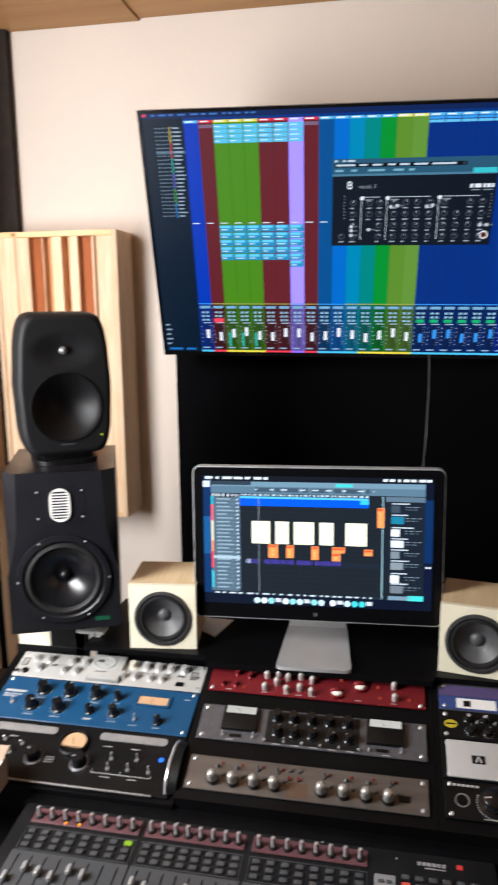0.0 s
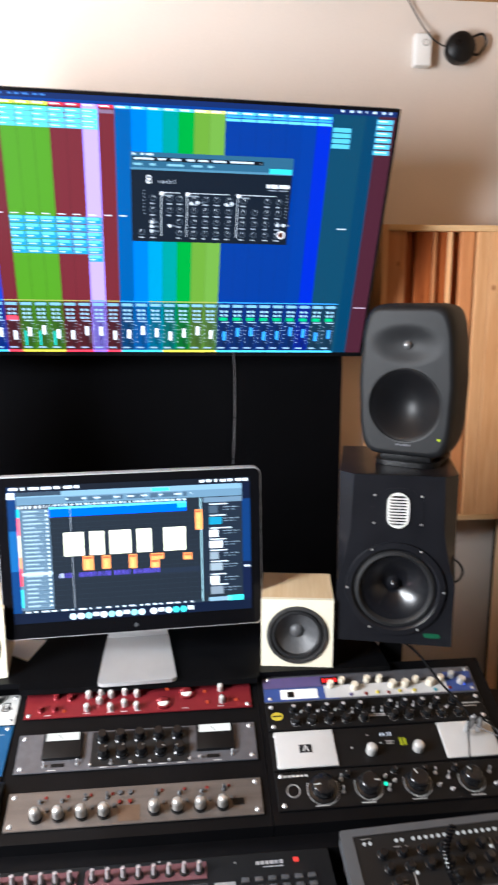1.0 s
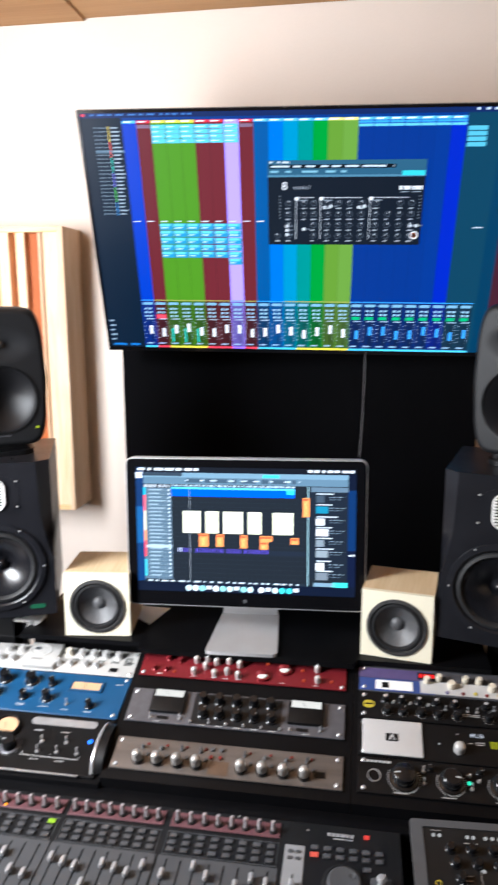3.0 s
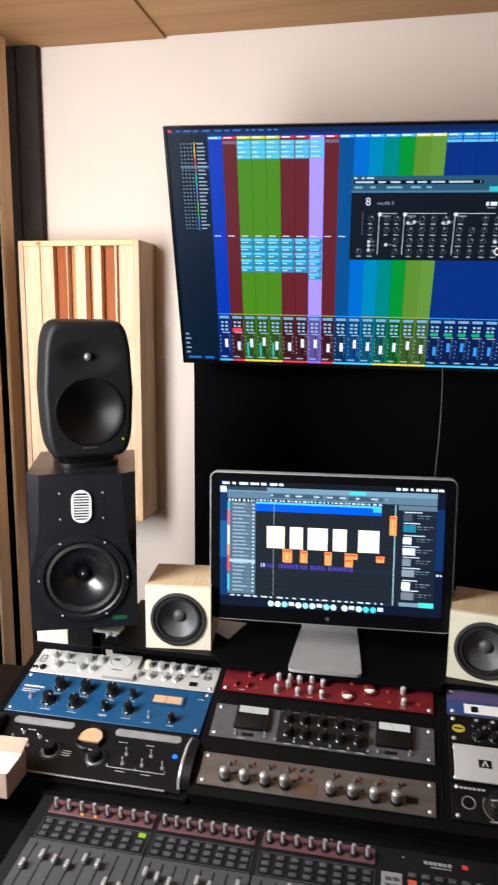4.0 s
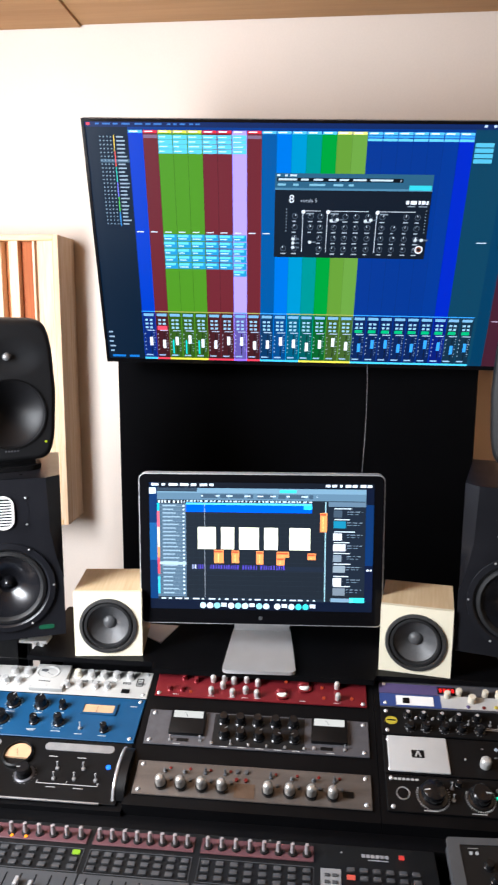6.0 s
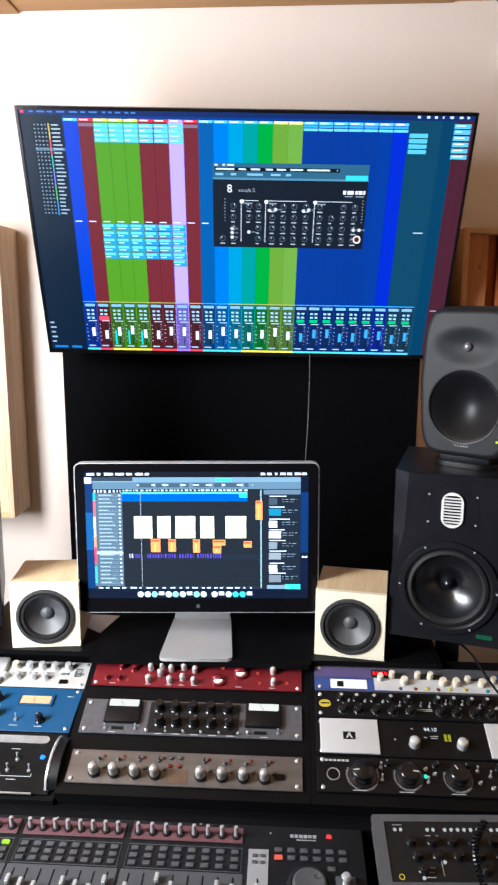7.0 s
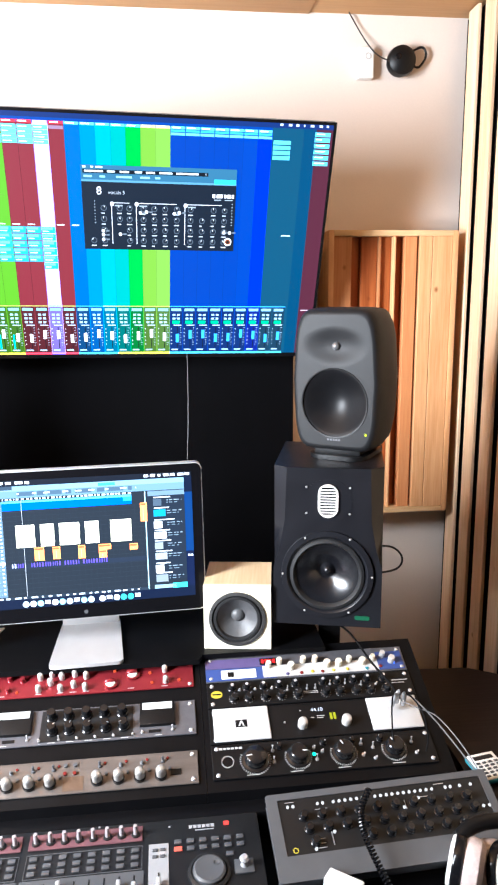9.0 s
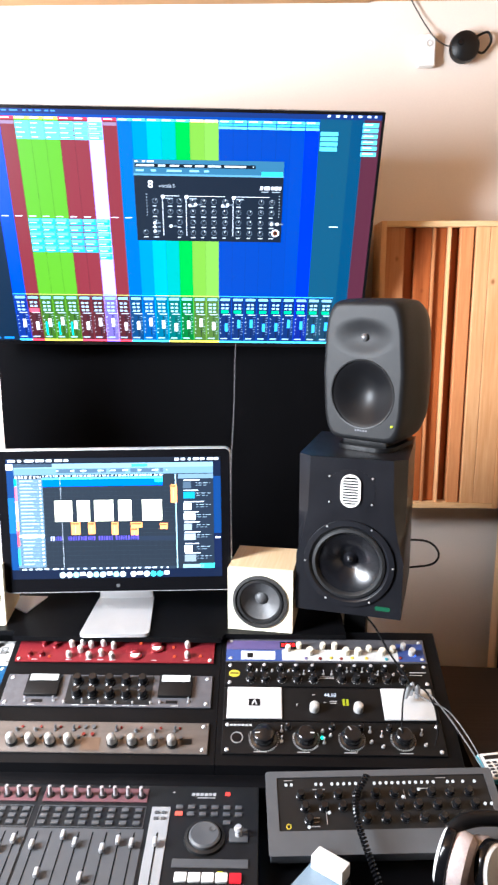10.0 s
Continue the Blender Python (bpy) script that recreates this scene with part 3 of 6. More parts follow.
# fader strips along the bottom
for k in range(25):
    u = P0 + PW * k
    c = cols[k] if k < 23 else (20, 66, 98)
    dk = tuple(int(x * 0.6) for x in c)
    S.rect(u + 0.001, 0.765, u + PW - 0.001, 0.978, glow(dk), 4)
    S.rect(u, 0.759, u + PW, 0.763, glow((160, 160, 80) if k < 16 and k > 0 and k not in (7, 9, 10) else (60, 150, 230)), 4)
    S.rect(u + 0.004, 0.770, u + PW - 0.004, 0.782, glow((120, 170, 205)), 5)
    for j in range(3):
        for i in range(2):
            S.rect(u + 0.007 + 0.011 * i, 0.795 + 0.017 * j, u + 0.014 + 0.011 * i, 0.804 + 0.017 * j, glow((150, 190, 215)), 5)
    if k >= 16:
        S.rect(u + 0.006, 0.826, u + PW - 0.008, 0.840, glow((30, 176, 110)), 6)
    if k == 1:
        S.rect(u + 0.004, 0.826, u + PW - 0.004, 0.845, glow((240, 70, 90)), 6)
    S.rect(u + PW * 0.56, 0.855, u + PW * 0.62, 0.955, glow((6, 12, 20)), 5)
    v = 0.878 + (0.012 * math.sin(1.7 * k))
    S.rect(u + PW * 0.47, v, u + PW * 0.71, v + 0.040, glow((235, 238, 245) if k < 16 else (60, 150, 235)), 6)
    if 2 <= k <= 4:
        S.rect(u + PW * 0.24, 0.890, u + PW * 0.36, 0.955, glow((40, 200, 190)), 6)
    for j in range(5):
        S.rect(u + PW * 0.10, 0.862 + 0.018 * j, u + PW * 0.16, 0.866 + 0.018 * j, glow((190, 205, 220)), 6)
    for j in range(8):
        S.rect(u + PW * 0.78, 0.858 + 0.0115 * j, u + PW * (0.84 if j % 2 else 0.90), 0.8605 + 0.0115 * j, glow((150, 170, 190)), 6)
    S.rect(u + PW * 0.3, 0.845, u + PW * 0.9, 0.849, glow((170, 190, 210)), 6)
    S.rect(u + 0.004, 0.960, u + PW - 0.012, 0.966, glow((150, 180, 210)), 6)
    bot = (230, 215, 70) if 2 <= k <= 4 or 12 <= k < 16 else (224, 60, 80) if k in (1, 5, 6, 8) else (150, 110, 250) if k == 7 else (80, 190, 235)
    S.rect(u, 0.974, u + PW, 0.985, glow(bot), 6)
# track list down the edge
for j in range(24):
    v = 0.062 + 0.0142 * j
    if j == 6:
        S.rect(0.034, v - 0.002, 0.100, v + 0.010, glow((70, 96, 116)), 2)
    for i in range(4):
        S.rect(0.036 + 0.008 * i, v, 0.039 + 0.008 * i, v + 0.005, glow((120, 142, 160)), 3)
    S.rect(0.0675, v - 0.003, 0.0695, v + 0.011, glow([(230, 200, 70), (230, 90, 80), (60, 200, 180), (120, 120, 240), (90, 200, 90), (60, 150, 230)][j // 4]), 3)
    S.rect(0.074, v, 0.074 + rng.uniform(0.012, 0.022), v + 0.0055, glow((150, 166, 182)), 3)
for j in range(5):
    S.rect(0.012, 0.855 + 0.022 * j, 0.022 + 0.004 * (j % 2), 0.862 + 0.022 * j, glow((150, 170, 190)), 3)
S.rect(0.016, 0.966, 0.050, 0.976, glow((30, 110, 190)), 3)
S.rect(0.060, 0.966, 0.085, 0.976, glow((30, 110, 190)), 3)
S.rect(0.010, 0.014, 0.018, 0.024, glow((210, 60, 80)), 3)
S.words(0.03, 0.26, 0.016, 0.022, glow((60, 110, 180)), 3, rng, 0.012, 0.008)
S.words(0.87, 0.985, 0.014, 0.022, glow((190, 205, 225)), 3, rng, 0.006, 0.009)
# the open plug-in window
a, b, c, d = 0.426, 0.189, 0.777, 0.515
S.rect(a, b, c, d, glow((10, 18, 30)), 8)
S.rect(a, b, c, b + 0.062, glow((40, 84, 110)), 9)
S.rect(a + 0.004, b + 0.016, a + 0.285, b + 0.030, glow((6, 10, 18)), 10)
S.words(a + 0.008, a + 0.280, b + 0.019, b + 0.026, glow((190, 205, 220)), 11, rng, 0.035, 0.014)
S.words(a + 0.006, a + 0.18, b + 0.038, b + 0.046, glow((120, 170, 190)), 10, rng, 0.022, 0.018)
S.rect(a, b + 0.054, c, b + 0.062, glow((74, 120, 146)), 10)
S.rect(c - 0.052, b + 0.040, c - 0.002, b + 0.058, glow((60, 190, 200)), 11)
S.words(a + 0.004, a + 0.05, b + 0.004, b + 0.011, glow((190, 205, 220)), 10, rng, 0.01, 0.008)
WHT, DIMW = glow((228, 232, 238)), glow((130, 140, 150))
for u0, u1 in ((0.490, 0.531), (0.546, 0.640), (0.658, 0.745)):
    S.rect(u0, 0.328, u0 + 0.0016, 0.492, glow((190, 196, 204)), 10)
    S.rect(u0, 0.328, u1, 0.3306, glow((190, 196, 204)), 10)
    S.disc(u0 + 0.002, 0.333, 0.0055, WHT, 11)
    S.rect(u0 + 0.008, 0.337, u0 + 0.026, 0.342, DIMW, 11)
for i, u in enumerate((0.448, 0.473, 0.509, 0.531, 0.563, 0.588, 0.613, 0.640, 0.672, 0.699, 0.726, 0.752)):
    for j in range(4):
        v = 0.350 + 0.043 * j
        if rng.random() < 0.1 or (i == 0 and j < 2):
            continue
        S.disc(u, v, 0.0082, glow((78, 88, 100)), 10)
        S.disc(u, v, 0.0066, glow((20, 26, 36)), 11)
        t = rng.uniform(0.5, 2.6)
        S.rect(u + 0.003 * math.cos(t) - 0.0006, v - 0.009, u + 0.003 * math.cos(t) + 0.0006, v - 0.002, WHT, 12)
        S.rect(u - 0.006, v + 0.018, u + 0.006 * rng.uniform(0.0, 1), v + 0.0225, glow((165, 172, 180)), 11)
for u, v in ((0.470, 0.440), (0.470, 0.456), (0.470, 0.474), (0.509, 0.452), (0.556, 0.366), (0.570, 0.362), (0.634, 0.366), (0.646, 0.362), (0.752, 0.438), (0.766, 0.438)):
    S.disc(u, v, 0.0048, glow((200, 206, 212)), 13)
    S.rect(u + 0.006, v - 0.003, u + 0.014, v + 0.003, glow((92, 102, 112)), 12)
for j in range(8):
    S.rect(0.452, 0.322 + 0.012 * j, 0.4545, 0.326 + 0.012 * j, DIMW, 11)
    S.rect(0.768, 0.322 + 0.012 * j, 0.7705, 0.326 + 0.012 * j, DIMW, 11)
S.disc(0.762, 0.476, 0.0115, WHT, 12)
S.disc(0.762, 0.476, 0.0080, glow((120, 62, 30)), 13)
S.disc(0.762, 0.476, 0.0045, glow((20, 16, 16)), 14)
S.words(0.722, 0.772, 0.286, 0.300, WHT, 11, rng, 0.009, 0.003)
S.words(0.726, 0.770, 0.306, 0.310, DIMW, 11, rng, 0.014, 0.006)
S.put("screen", tv, pose(0, 0, 0.0006), "lit screen with coloured mixer columns")
lettering("8", 0.030, WHT, tv, pose((0.458 - 0.5) * TVW, (0.5 - 0.298) * TVH, 0.0062))
lettering("vocals 5", 0.0145, glow((150, 158, 168)), tv, pose((0.484 - 0.5) * TVW, (0.5 - 0.296) * TVH, 0.0062))

# cable hanging below the television
bm = tube(B(), bend([(0.172, 2.342, 1.535), (0.171, 2.285, 1.46), (0.168, 2.262, 1.32), (0.160, 2.25, 1.15), (0.158, 2.24, 0.95)]), 0.0010, 6)
part("hanging_cable", bm, CABLEG, tv, "thin grey hanging cable", TVM.inverted())

# the computer display on the shelf
GAIN = 1.68
MW, MH = 0.580, 0.368
MZ = 0.945
disp = thing("computer_display", pose(-0.105, 1.731, 0.865, 0, 0, 2.5), "aluminium framed computer display showing an arranging program", "monitor")
mm = pose(0, -0.035, MZ - 0.865, 90 - 3.0, 0, 0) @ pose(0, 0, 0, 0, 0, 0.5)  # x right, y up, z out
bm = B()
plate(bm, round_rect(-MW / 2, MW / 2, 0, MH, 0.016), [], -0.028, 0.0)
part("housing", bm, ALU, disp, "brushed aluminium housing", mm)
bm = B()
plate(bm, round_rect(-MW / 2 + 0.0022, MW / 2 - 0.0022, 0.0022, MH - 0.0022, 0.0142), [], 0.0, 0.0012)
part("glass", bm, MIRRORGL, disp, "black edged glass front", mm)
part("neck", bx(B(), -0.072, 0.072, 0.088, 0.100, 0.006, 0.26, 0.003), ALU, disp)
bm = B()
plate(bm, [(-0.085, -0.112), (-0.084, -0.118), (-0.080, -0.123), (-0.073, -0.126), (0.073, -0.126), (0.080, -0.123), (0.084, -0.118), (0.085, -0.112), (0.074, 0.100), (-0.074, 0.100)], [], 0.0, 0.008)
part("foot", bm, ALU, disp, "broad aluminium foot")
part("arm", bx(B(), -0.05, 0.05, 0.0, 0.092, 0.20, 0.25, 0.003), ALU, disp)
part("emblem", lathe(B(), [(0, 0.002), (0.0048, 0.002), (0.0048, 0.0012)], 16, pose(0, 0.017, 0)), GREYFR, disp, "", mm)
SW, SH = MW * 0.912, MH * 0.842
S = Sheet(SW, SH)
S.us = ((0, 0.165, 0.843, 0.965, 1), (0, 0.165, 0.790, 0.965, 1))
S.vs = ((0, 0.14, 0.65, 0.84, 0.908, 1), (0, 0.15, 0.685, 0.90, 0.966, 1))
S.rect(0, 0, 1, 1, glow((6, 15, 36)))
S.rect(0, 0, 0.035, 0.30, glow((6, 44, 92)), 1)
S.rect(0, 0.30, 0.035, 0.58, glow((22, 84, 140)), 1)
S.rect(0, 0.58, 0.035, 0.86, glow((8, 50, 100)), 1)
S.rect(0.965, 0.15, 1.0, 0.60, glow((8, 42, 88)), 1)
S.rect(0.965, 0.60, 1.0, 0.86, glow((8, 18, 46)), 1)
S.rect(0, 0, 1, 0.035, glow((12, 16, 26)), 1)
S.words(0.01, 0.30, 0.008, 0.026, glow((225, 232, 240)), 2, rng, 0.026, 0.012)
S.words(0.84, 0.99, 0.008, 0.026, glow((225, 232, 240)), 2, rng, 0.018, 0.008)
S.rect(0.0, 0.04, 0.03, 0.085, glow((215, 222, 230)), 2)
# application window
S.rect(0.035, 0.040, 0.965, 0.865, glow((24, 30, 38)), 3)
S.rect(0.035, 0.040, 0.965, 0.075, glow((110, 142, 162)), 4)
S.rect(0.035, 0.075, 0.965, 0.125, glow((88, 116, 136)), 4)
S.rect(0.035, 0.040, 0.22, 0.066, glow((44, 58, 72)), 5)
S.rect(0.62, 0.048, 0.70, 0.070, glow((70, 205, 205)), 5)
S.words(0.24, 0.78, 0.082, 0.112, glow((60, 80, 98)), 5, rng, 0.05, 0.02)
S.words(0.24, 0.80, 0.090, 0.100, glow((190, 205, 215)), 6, rng, 0.02, 0.05)
S.words(0.04, 0.16, 0.130, 0.150, glow((205, 215, 224)), 5, rng, 0.012, 0.01)
# track heads
S.rect(0.035, 0.155, 0.165, 0.840, glow((84, 106, 124)), 4)
for j in range(24):
    v = 0.165 + 0.028 * j
    S.rect(0.060, v, 0.060 + rng.uniform(0.04, 0.08), v + 0.008, glow((150, 172, 186)), 5)
    S.rect(0.150, v, 0.158, v + 0.012, glow((200, 215, 224)), 5)
S.rect(0.045, 0.590, 0.165, 0.612, glow((168, 190, 204)), 6)
for v0, v1, c in ((0.15, 0.21, (40, 180, 210)), (0.21, 0.33, (236, 96, 110)), (0.33, 0.48, (236, 226, 190)), (0.48, 0.56, (240, 150, 90)), (0.56, 0.68, (232, 70, 80)), (0.70, 0.82, (70, 190, 210))):
    S.rect(0.035, v0, 0.045, v1, glow(c), 5)
for j in range(19):
    S.rect(0.165, 0.225 + 0.033 * j, 0.838, 0.2265 + 0.033 * j, glow((34, 42, 52)), 4)
for k in range(24):
    S.rect(0.172 + 0.028 * k, 0.22, 0.173 + 0.028 * k, 0.84, glow((30, 37, 46)), 4)
for j in range(24):
    S.rect(0.048, 0.163 + 0.028 * j, 0.056, 0.175 + 0.028 * j, glow((60, 80, 98)), 5)
    S.rect(0.045, 0.182 + 0.028 * j, 0.165, 0.184 + 0.028 * j, glow((58, 78, 94)), 5)
    S.words(0.062, 0.145, 0.175 + 0.028 * j, 0.179 + 0.028 * j, glow((120, 142, 158)), 5, rng, 0.008, 0.008)
# ruler and blue bar
S.words(0.17, 0.775, 0.128, 0.140, glow((190, 210, 225)), 5, rng, 0.012, 0.008)
S.rect(0.165, 0.145, 0.775, 0.215, glow((4, 84, 220)), 5)
S.rect(0.165, 0.145, 0.775, 0.160, glow((90, 190, 240)), 6)
S.rect(0.735, 0.160, 0.775, 0.190, glow((60, 190, 240)), 6)
S.rect(0.2555, 0.14, 0.2572, 0.84, glow((170, 178, 186)), 9)
for u0, u1 in ((0.222, 0.310), (0.336, 0.400), (0.424, 0.520), (0.546, 0.612), (0.668, 0.768)):
    S.rect(u0, 0.325, u1, 0.490, glow((246, 246, 222)), 7)
    for q in range(9):
        u = u0 + (u1 - u0) * (q + 0.7) / 10
        S.rect(u, 0.335, u + 0.0018, 0.480, glow((214, 214, 196)), 8)
for u0, u1, v0, v1 in ((0.302, 0.348, 0.495, 0.595), (0.388, 0.424, 0.498, 0.592), (0.508, 0.542, 0.500, 0.600), (0.606, 0.666, 0.502, 0.545), (0.606, 0.645, 0.545, 0.605), (0.756, 0.795, 0.512, 0.560), (0.815, 0.846, 0.210, 0.352)):
    S.rect(u0, v0, u1, v1, glow((244, 150, 84)), 7)
    S.rect(u0 + 0.002, v0 + 0.006, u1 - 0.004, v0 + 0.020, glow((226, 84, 50)), 8)
    S.rect(u0 + (u1 - u0) * 0.4, v0 + 0.03, u0 + (u1 - u0) * 0.5, v1 - 0.01, glow((252, 200, 120)), 8)
u = 0.195
while u < 0.645:
    w = rng.uniform(0.005, 0.012)
    if rng.random() < 0.95:
        S.rect(u, 0.608, u + w * 0.6, 0.640, glow((86, 70, 190) if u > 0.215 else (190, 200, 235)), 6)
    u += w + 0.004
S.rect(0.165, 0.615, 0.84, 0.650, glow((26, 34, 48)), 4)
# browser column
S.rect(0.838, 0.13, 0.843, 0.86, glow((150, 190, 200)), 5)
S.rect(0.850, 0.130, 0.965, 0.165, glow((90, 112, 130)), 5)
S.rect(0.846, 0.165, 0.965, 0.800, glow((22, 30, 42)), 4)
for j, v in enumerate((0.19, 0.27, 0.36, 0.44, 0.52, 0.60, 0.69, 0.76)):
    S.rect(0.866, v, 0.866 + 0.026 + 0.012 * (j % 2), v + 0.052, glow([(60, 74, 88), (30, 120, 150), (222, 226, 230), (216, 220, 226), (120, 132, 142), (130, 142, 150), (226, 230, 232), (110, 120, 130)][j]), 6)
    S.words(0.908, 0.955, v + 0.008, v + 0.014, glow((120, 136, 150)), 6, rng, 0.010, 0.005)
    S.words(0.908, 0.945, v + 0.026, v + 0.032, glow((96, 112, 126)), 6, rng, 0.010, 0.005)
    S.rect(0.868, v - 0.016, 0.868 + rng.uniform(0.04, 0.07), v - 0.008, glow((196, 206, 214)), 6)
S.rect(0.86, 0.832, 0.93, 0.862, glow((116, 144, 164)), 6)
S.rect(0.918, 0.826, 0.965, 0.865, glow((70, 210, 205)), 6)
# transport and dock
S.rect(0.035, 0.843, 0.840, 0.866, glow((30, 40, 52)), 5)
S.words(0.05, 0.80, 0.848, 0.860, glow((205, 216, 226)), 6, rng, 0.02, 0.016)
for k in range(16):
    u = 0.232 + 0.0345 * k + (0.02 if k > 9 else 0)
    if k % 4 == 3:
        S.rect(u, 0.885, u + 0.027, 0.930, glow((206, 214, 222)), 5)
    else:
        S.disc(u + 0.014, 0.908, 0.0075, glow([(200, 226, 232), (226, 232, 238), (140, 210, 216)][k % 3] if k < 13 else (70, 200, 205)), 5)
S.words(0.972, 0.995, 0.625, 0.640, glow((220, 226, 232)), 5, rng, 0.01, 0.004)
S.put("screen", disp, mm @ pose(0, MH * 0.522, 0.0017), "lit screen with cream and orange audio blocks")

GAIN = 1.1

# ---- loudspeakers; local axes: x right, y into the cabinet, z up ----
FACE = Matrix(((1, 0, 0, 0), (0, 0, -1, 0), (0, 1, 0, 0), (0, 0, 0, 1)))  # plate (x, y, out) to (x, z up, -y out)


def screw_mesh():
    return shared("screw", lambda b: lathe(b, [(0, 0.0020), (0.0021, 0.0016), (0.0030, 0.0)], 10), SCREWM)


def small_screw():
    return shared("small_screw", lambda b: lathe(b, [(0, 0.0011), (0.0015, 0.0009), (0.0021, 0.0)], 10), RUBBER)


def main_monitor():
    t = thing("studio_monitor", I4, "black two-way studio monitor with ribbon tweeter", "loudspeaker", "main monitors")
    w, h, d, ch, lo = 0.1385, 0.430, 0.335, 0.028, 0.010
    front = [(-w, lo), (w, lo), (w, 0.165), (w - 0.016, 0.220), (w - 0.029, 0.290), (w - 0.034, h), (-w + 0.034, h), (-w + 0.029, 0.290), (-w + 0.016, 0.220), (-w, 0.165)]
    back = [(-w, lo), (w, lo), (w, 0.165), (w, 0.220), (w, 0.290), (w, h), (-w, h), (-w, 0.290), (-w, 0.220), (-w, 0.165)]
    bm = B()
    plate(bm, front, [circle(0, 0.150, 0.096, 40), circle(-0.002, 0.345, 0.040, 24, 0.62, 1.0)], -0.012, 0.0, FACE)
    part("front_baffle", bm, CABINET, t)
    bm = B()
    loops = [[bm.verts.new((x, y0, z)) for x, z in lp] for lp, y0 in ((front, 0.0), (back, ch), (back, d))]
    for p, q in zip(loops, loops[1:]):
        for k in range(10):
            bm.faces.new((p[k], p[(k + 1) % 10], q[(k + 1) % 10], q[k]))
    bm.faces.new(loops[2])
    part("cabinet", bm, CABINET, t)
    c = pose(0, -0.001, 0.150) @ UP
    part("woofer_frame", lathe(B(), [(0.118, 0.0), (0.117, 0.005), (0.104, 0.006), (0.098, 0.001), (0.096, -0.006)], 48, c), CABINET, t)
    part("surround", lathe(B(), [(0.098, -0.004), (0.094, 0.004), (0.087, 0.006), (0.082, 0.001), (0.079, -0.006)], 48, c), RUBBER, t)
    part("cone", lathe(B(), [(0.080 * s, -0.004 - 0.080 * (0.69 - s * (1.10 - 0.41 * s))) for s in (1.0, 0.93, 0.86, 0.78, 0.7, 0.6, 0.5, 0.4, 0.3, 0.22)], 64, c), CONE, t)
    part("dust_cap", lathe(B(), [(0.022, -0.043), (0.014, -0.034), (0.008, -0.024), (0.0, -0.020)], 24, c), CONE, t)
    part("tweeter_plate", plate(B(), round_rect(-0.062, 0.062, 0.290, 0.400, 0.055, 10), [round_rect(-0.0225, 0.0225, 0.306, 0.386, 0.0224, 8)], 0.0, 0.0007, FACE), CABINET, t)
    tf = part("tweeter_grille", plate(B(), round_rect(-0.0255, 0.0255, 0.303, 0.389, 0.0254, 8), [round_rect(-0.0195, 0.0195, 0.310, 0.382, 0.010, 4)], 0.0, 0.006, FACE), WHITEPL, t, "white rounded tweeter grille")
    for k in range(9):
        part("slot_bar", bx(B(), -0.020, 0.020, -0.005, -0.001, 0.3148 + 0.0073 * k, 0.3176 + 0.0073 * k), WHITEPL, tf)
    for k in range(6):
        a = radians(0 + 60 * k)
        part("screw", screw_mesh(), None, t, "", pose(0.1135 * math.cos(a), -0.007, 0.150 + 0.1135 * math.sin(a)) @ UP)
    for x, z in ((-0.0535, 0.3135), (0.0535, 0.3135), (-0.0535, 0.3815), (0.0535, 0.3815)):
        part("screw", screw_mesh(), None, t, "", pose(x * 1.02, -0.003, z) @ UP)
    part("badge", plate(B(), round_rect(0.072, 0.110, 0.030, 0.041, 0.004), [], 0.0, 0.002, FACE), INKG, t, "small green badge")
    return t


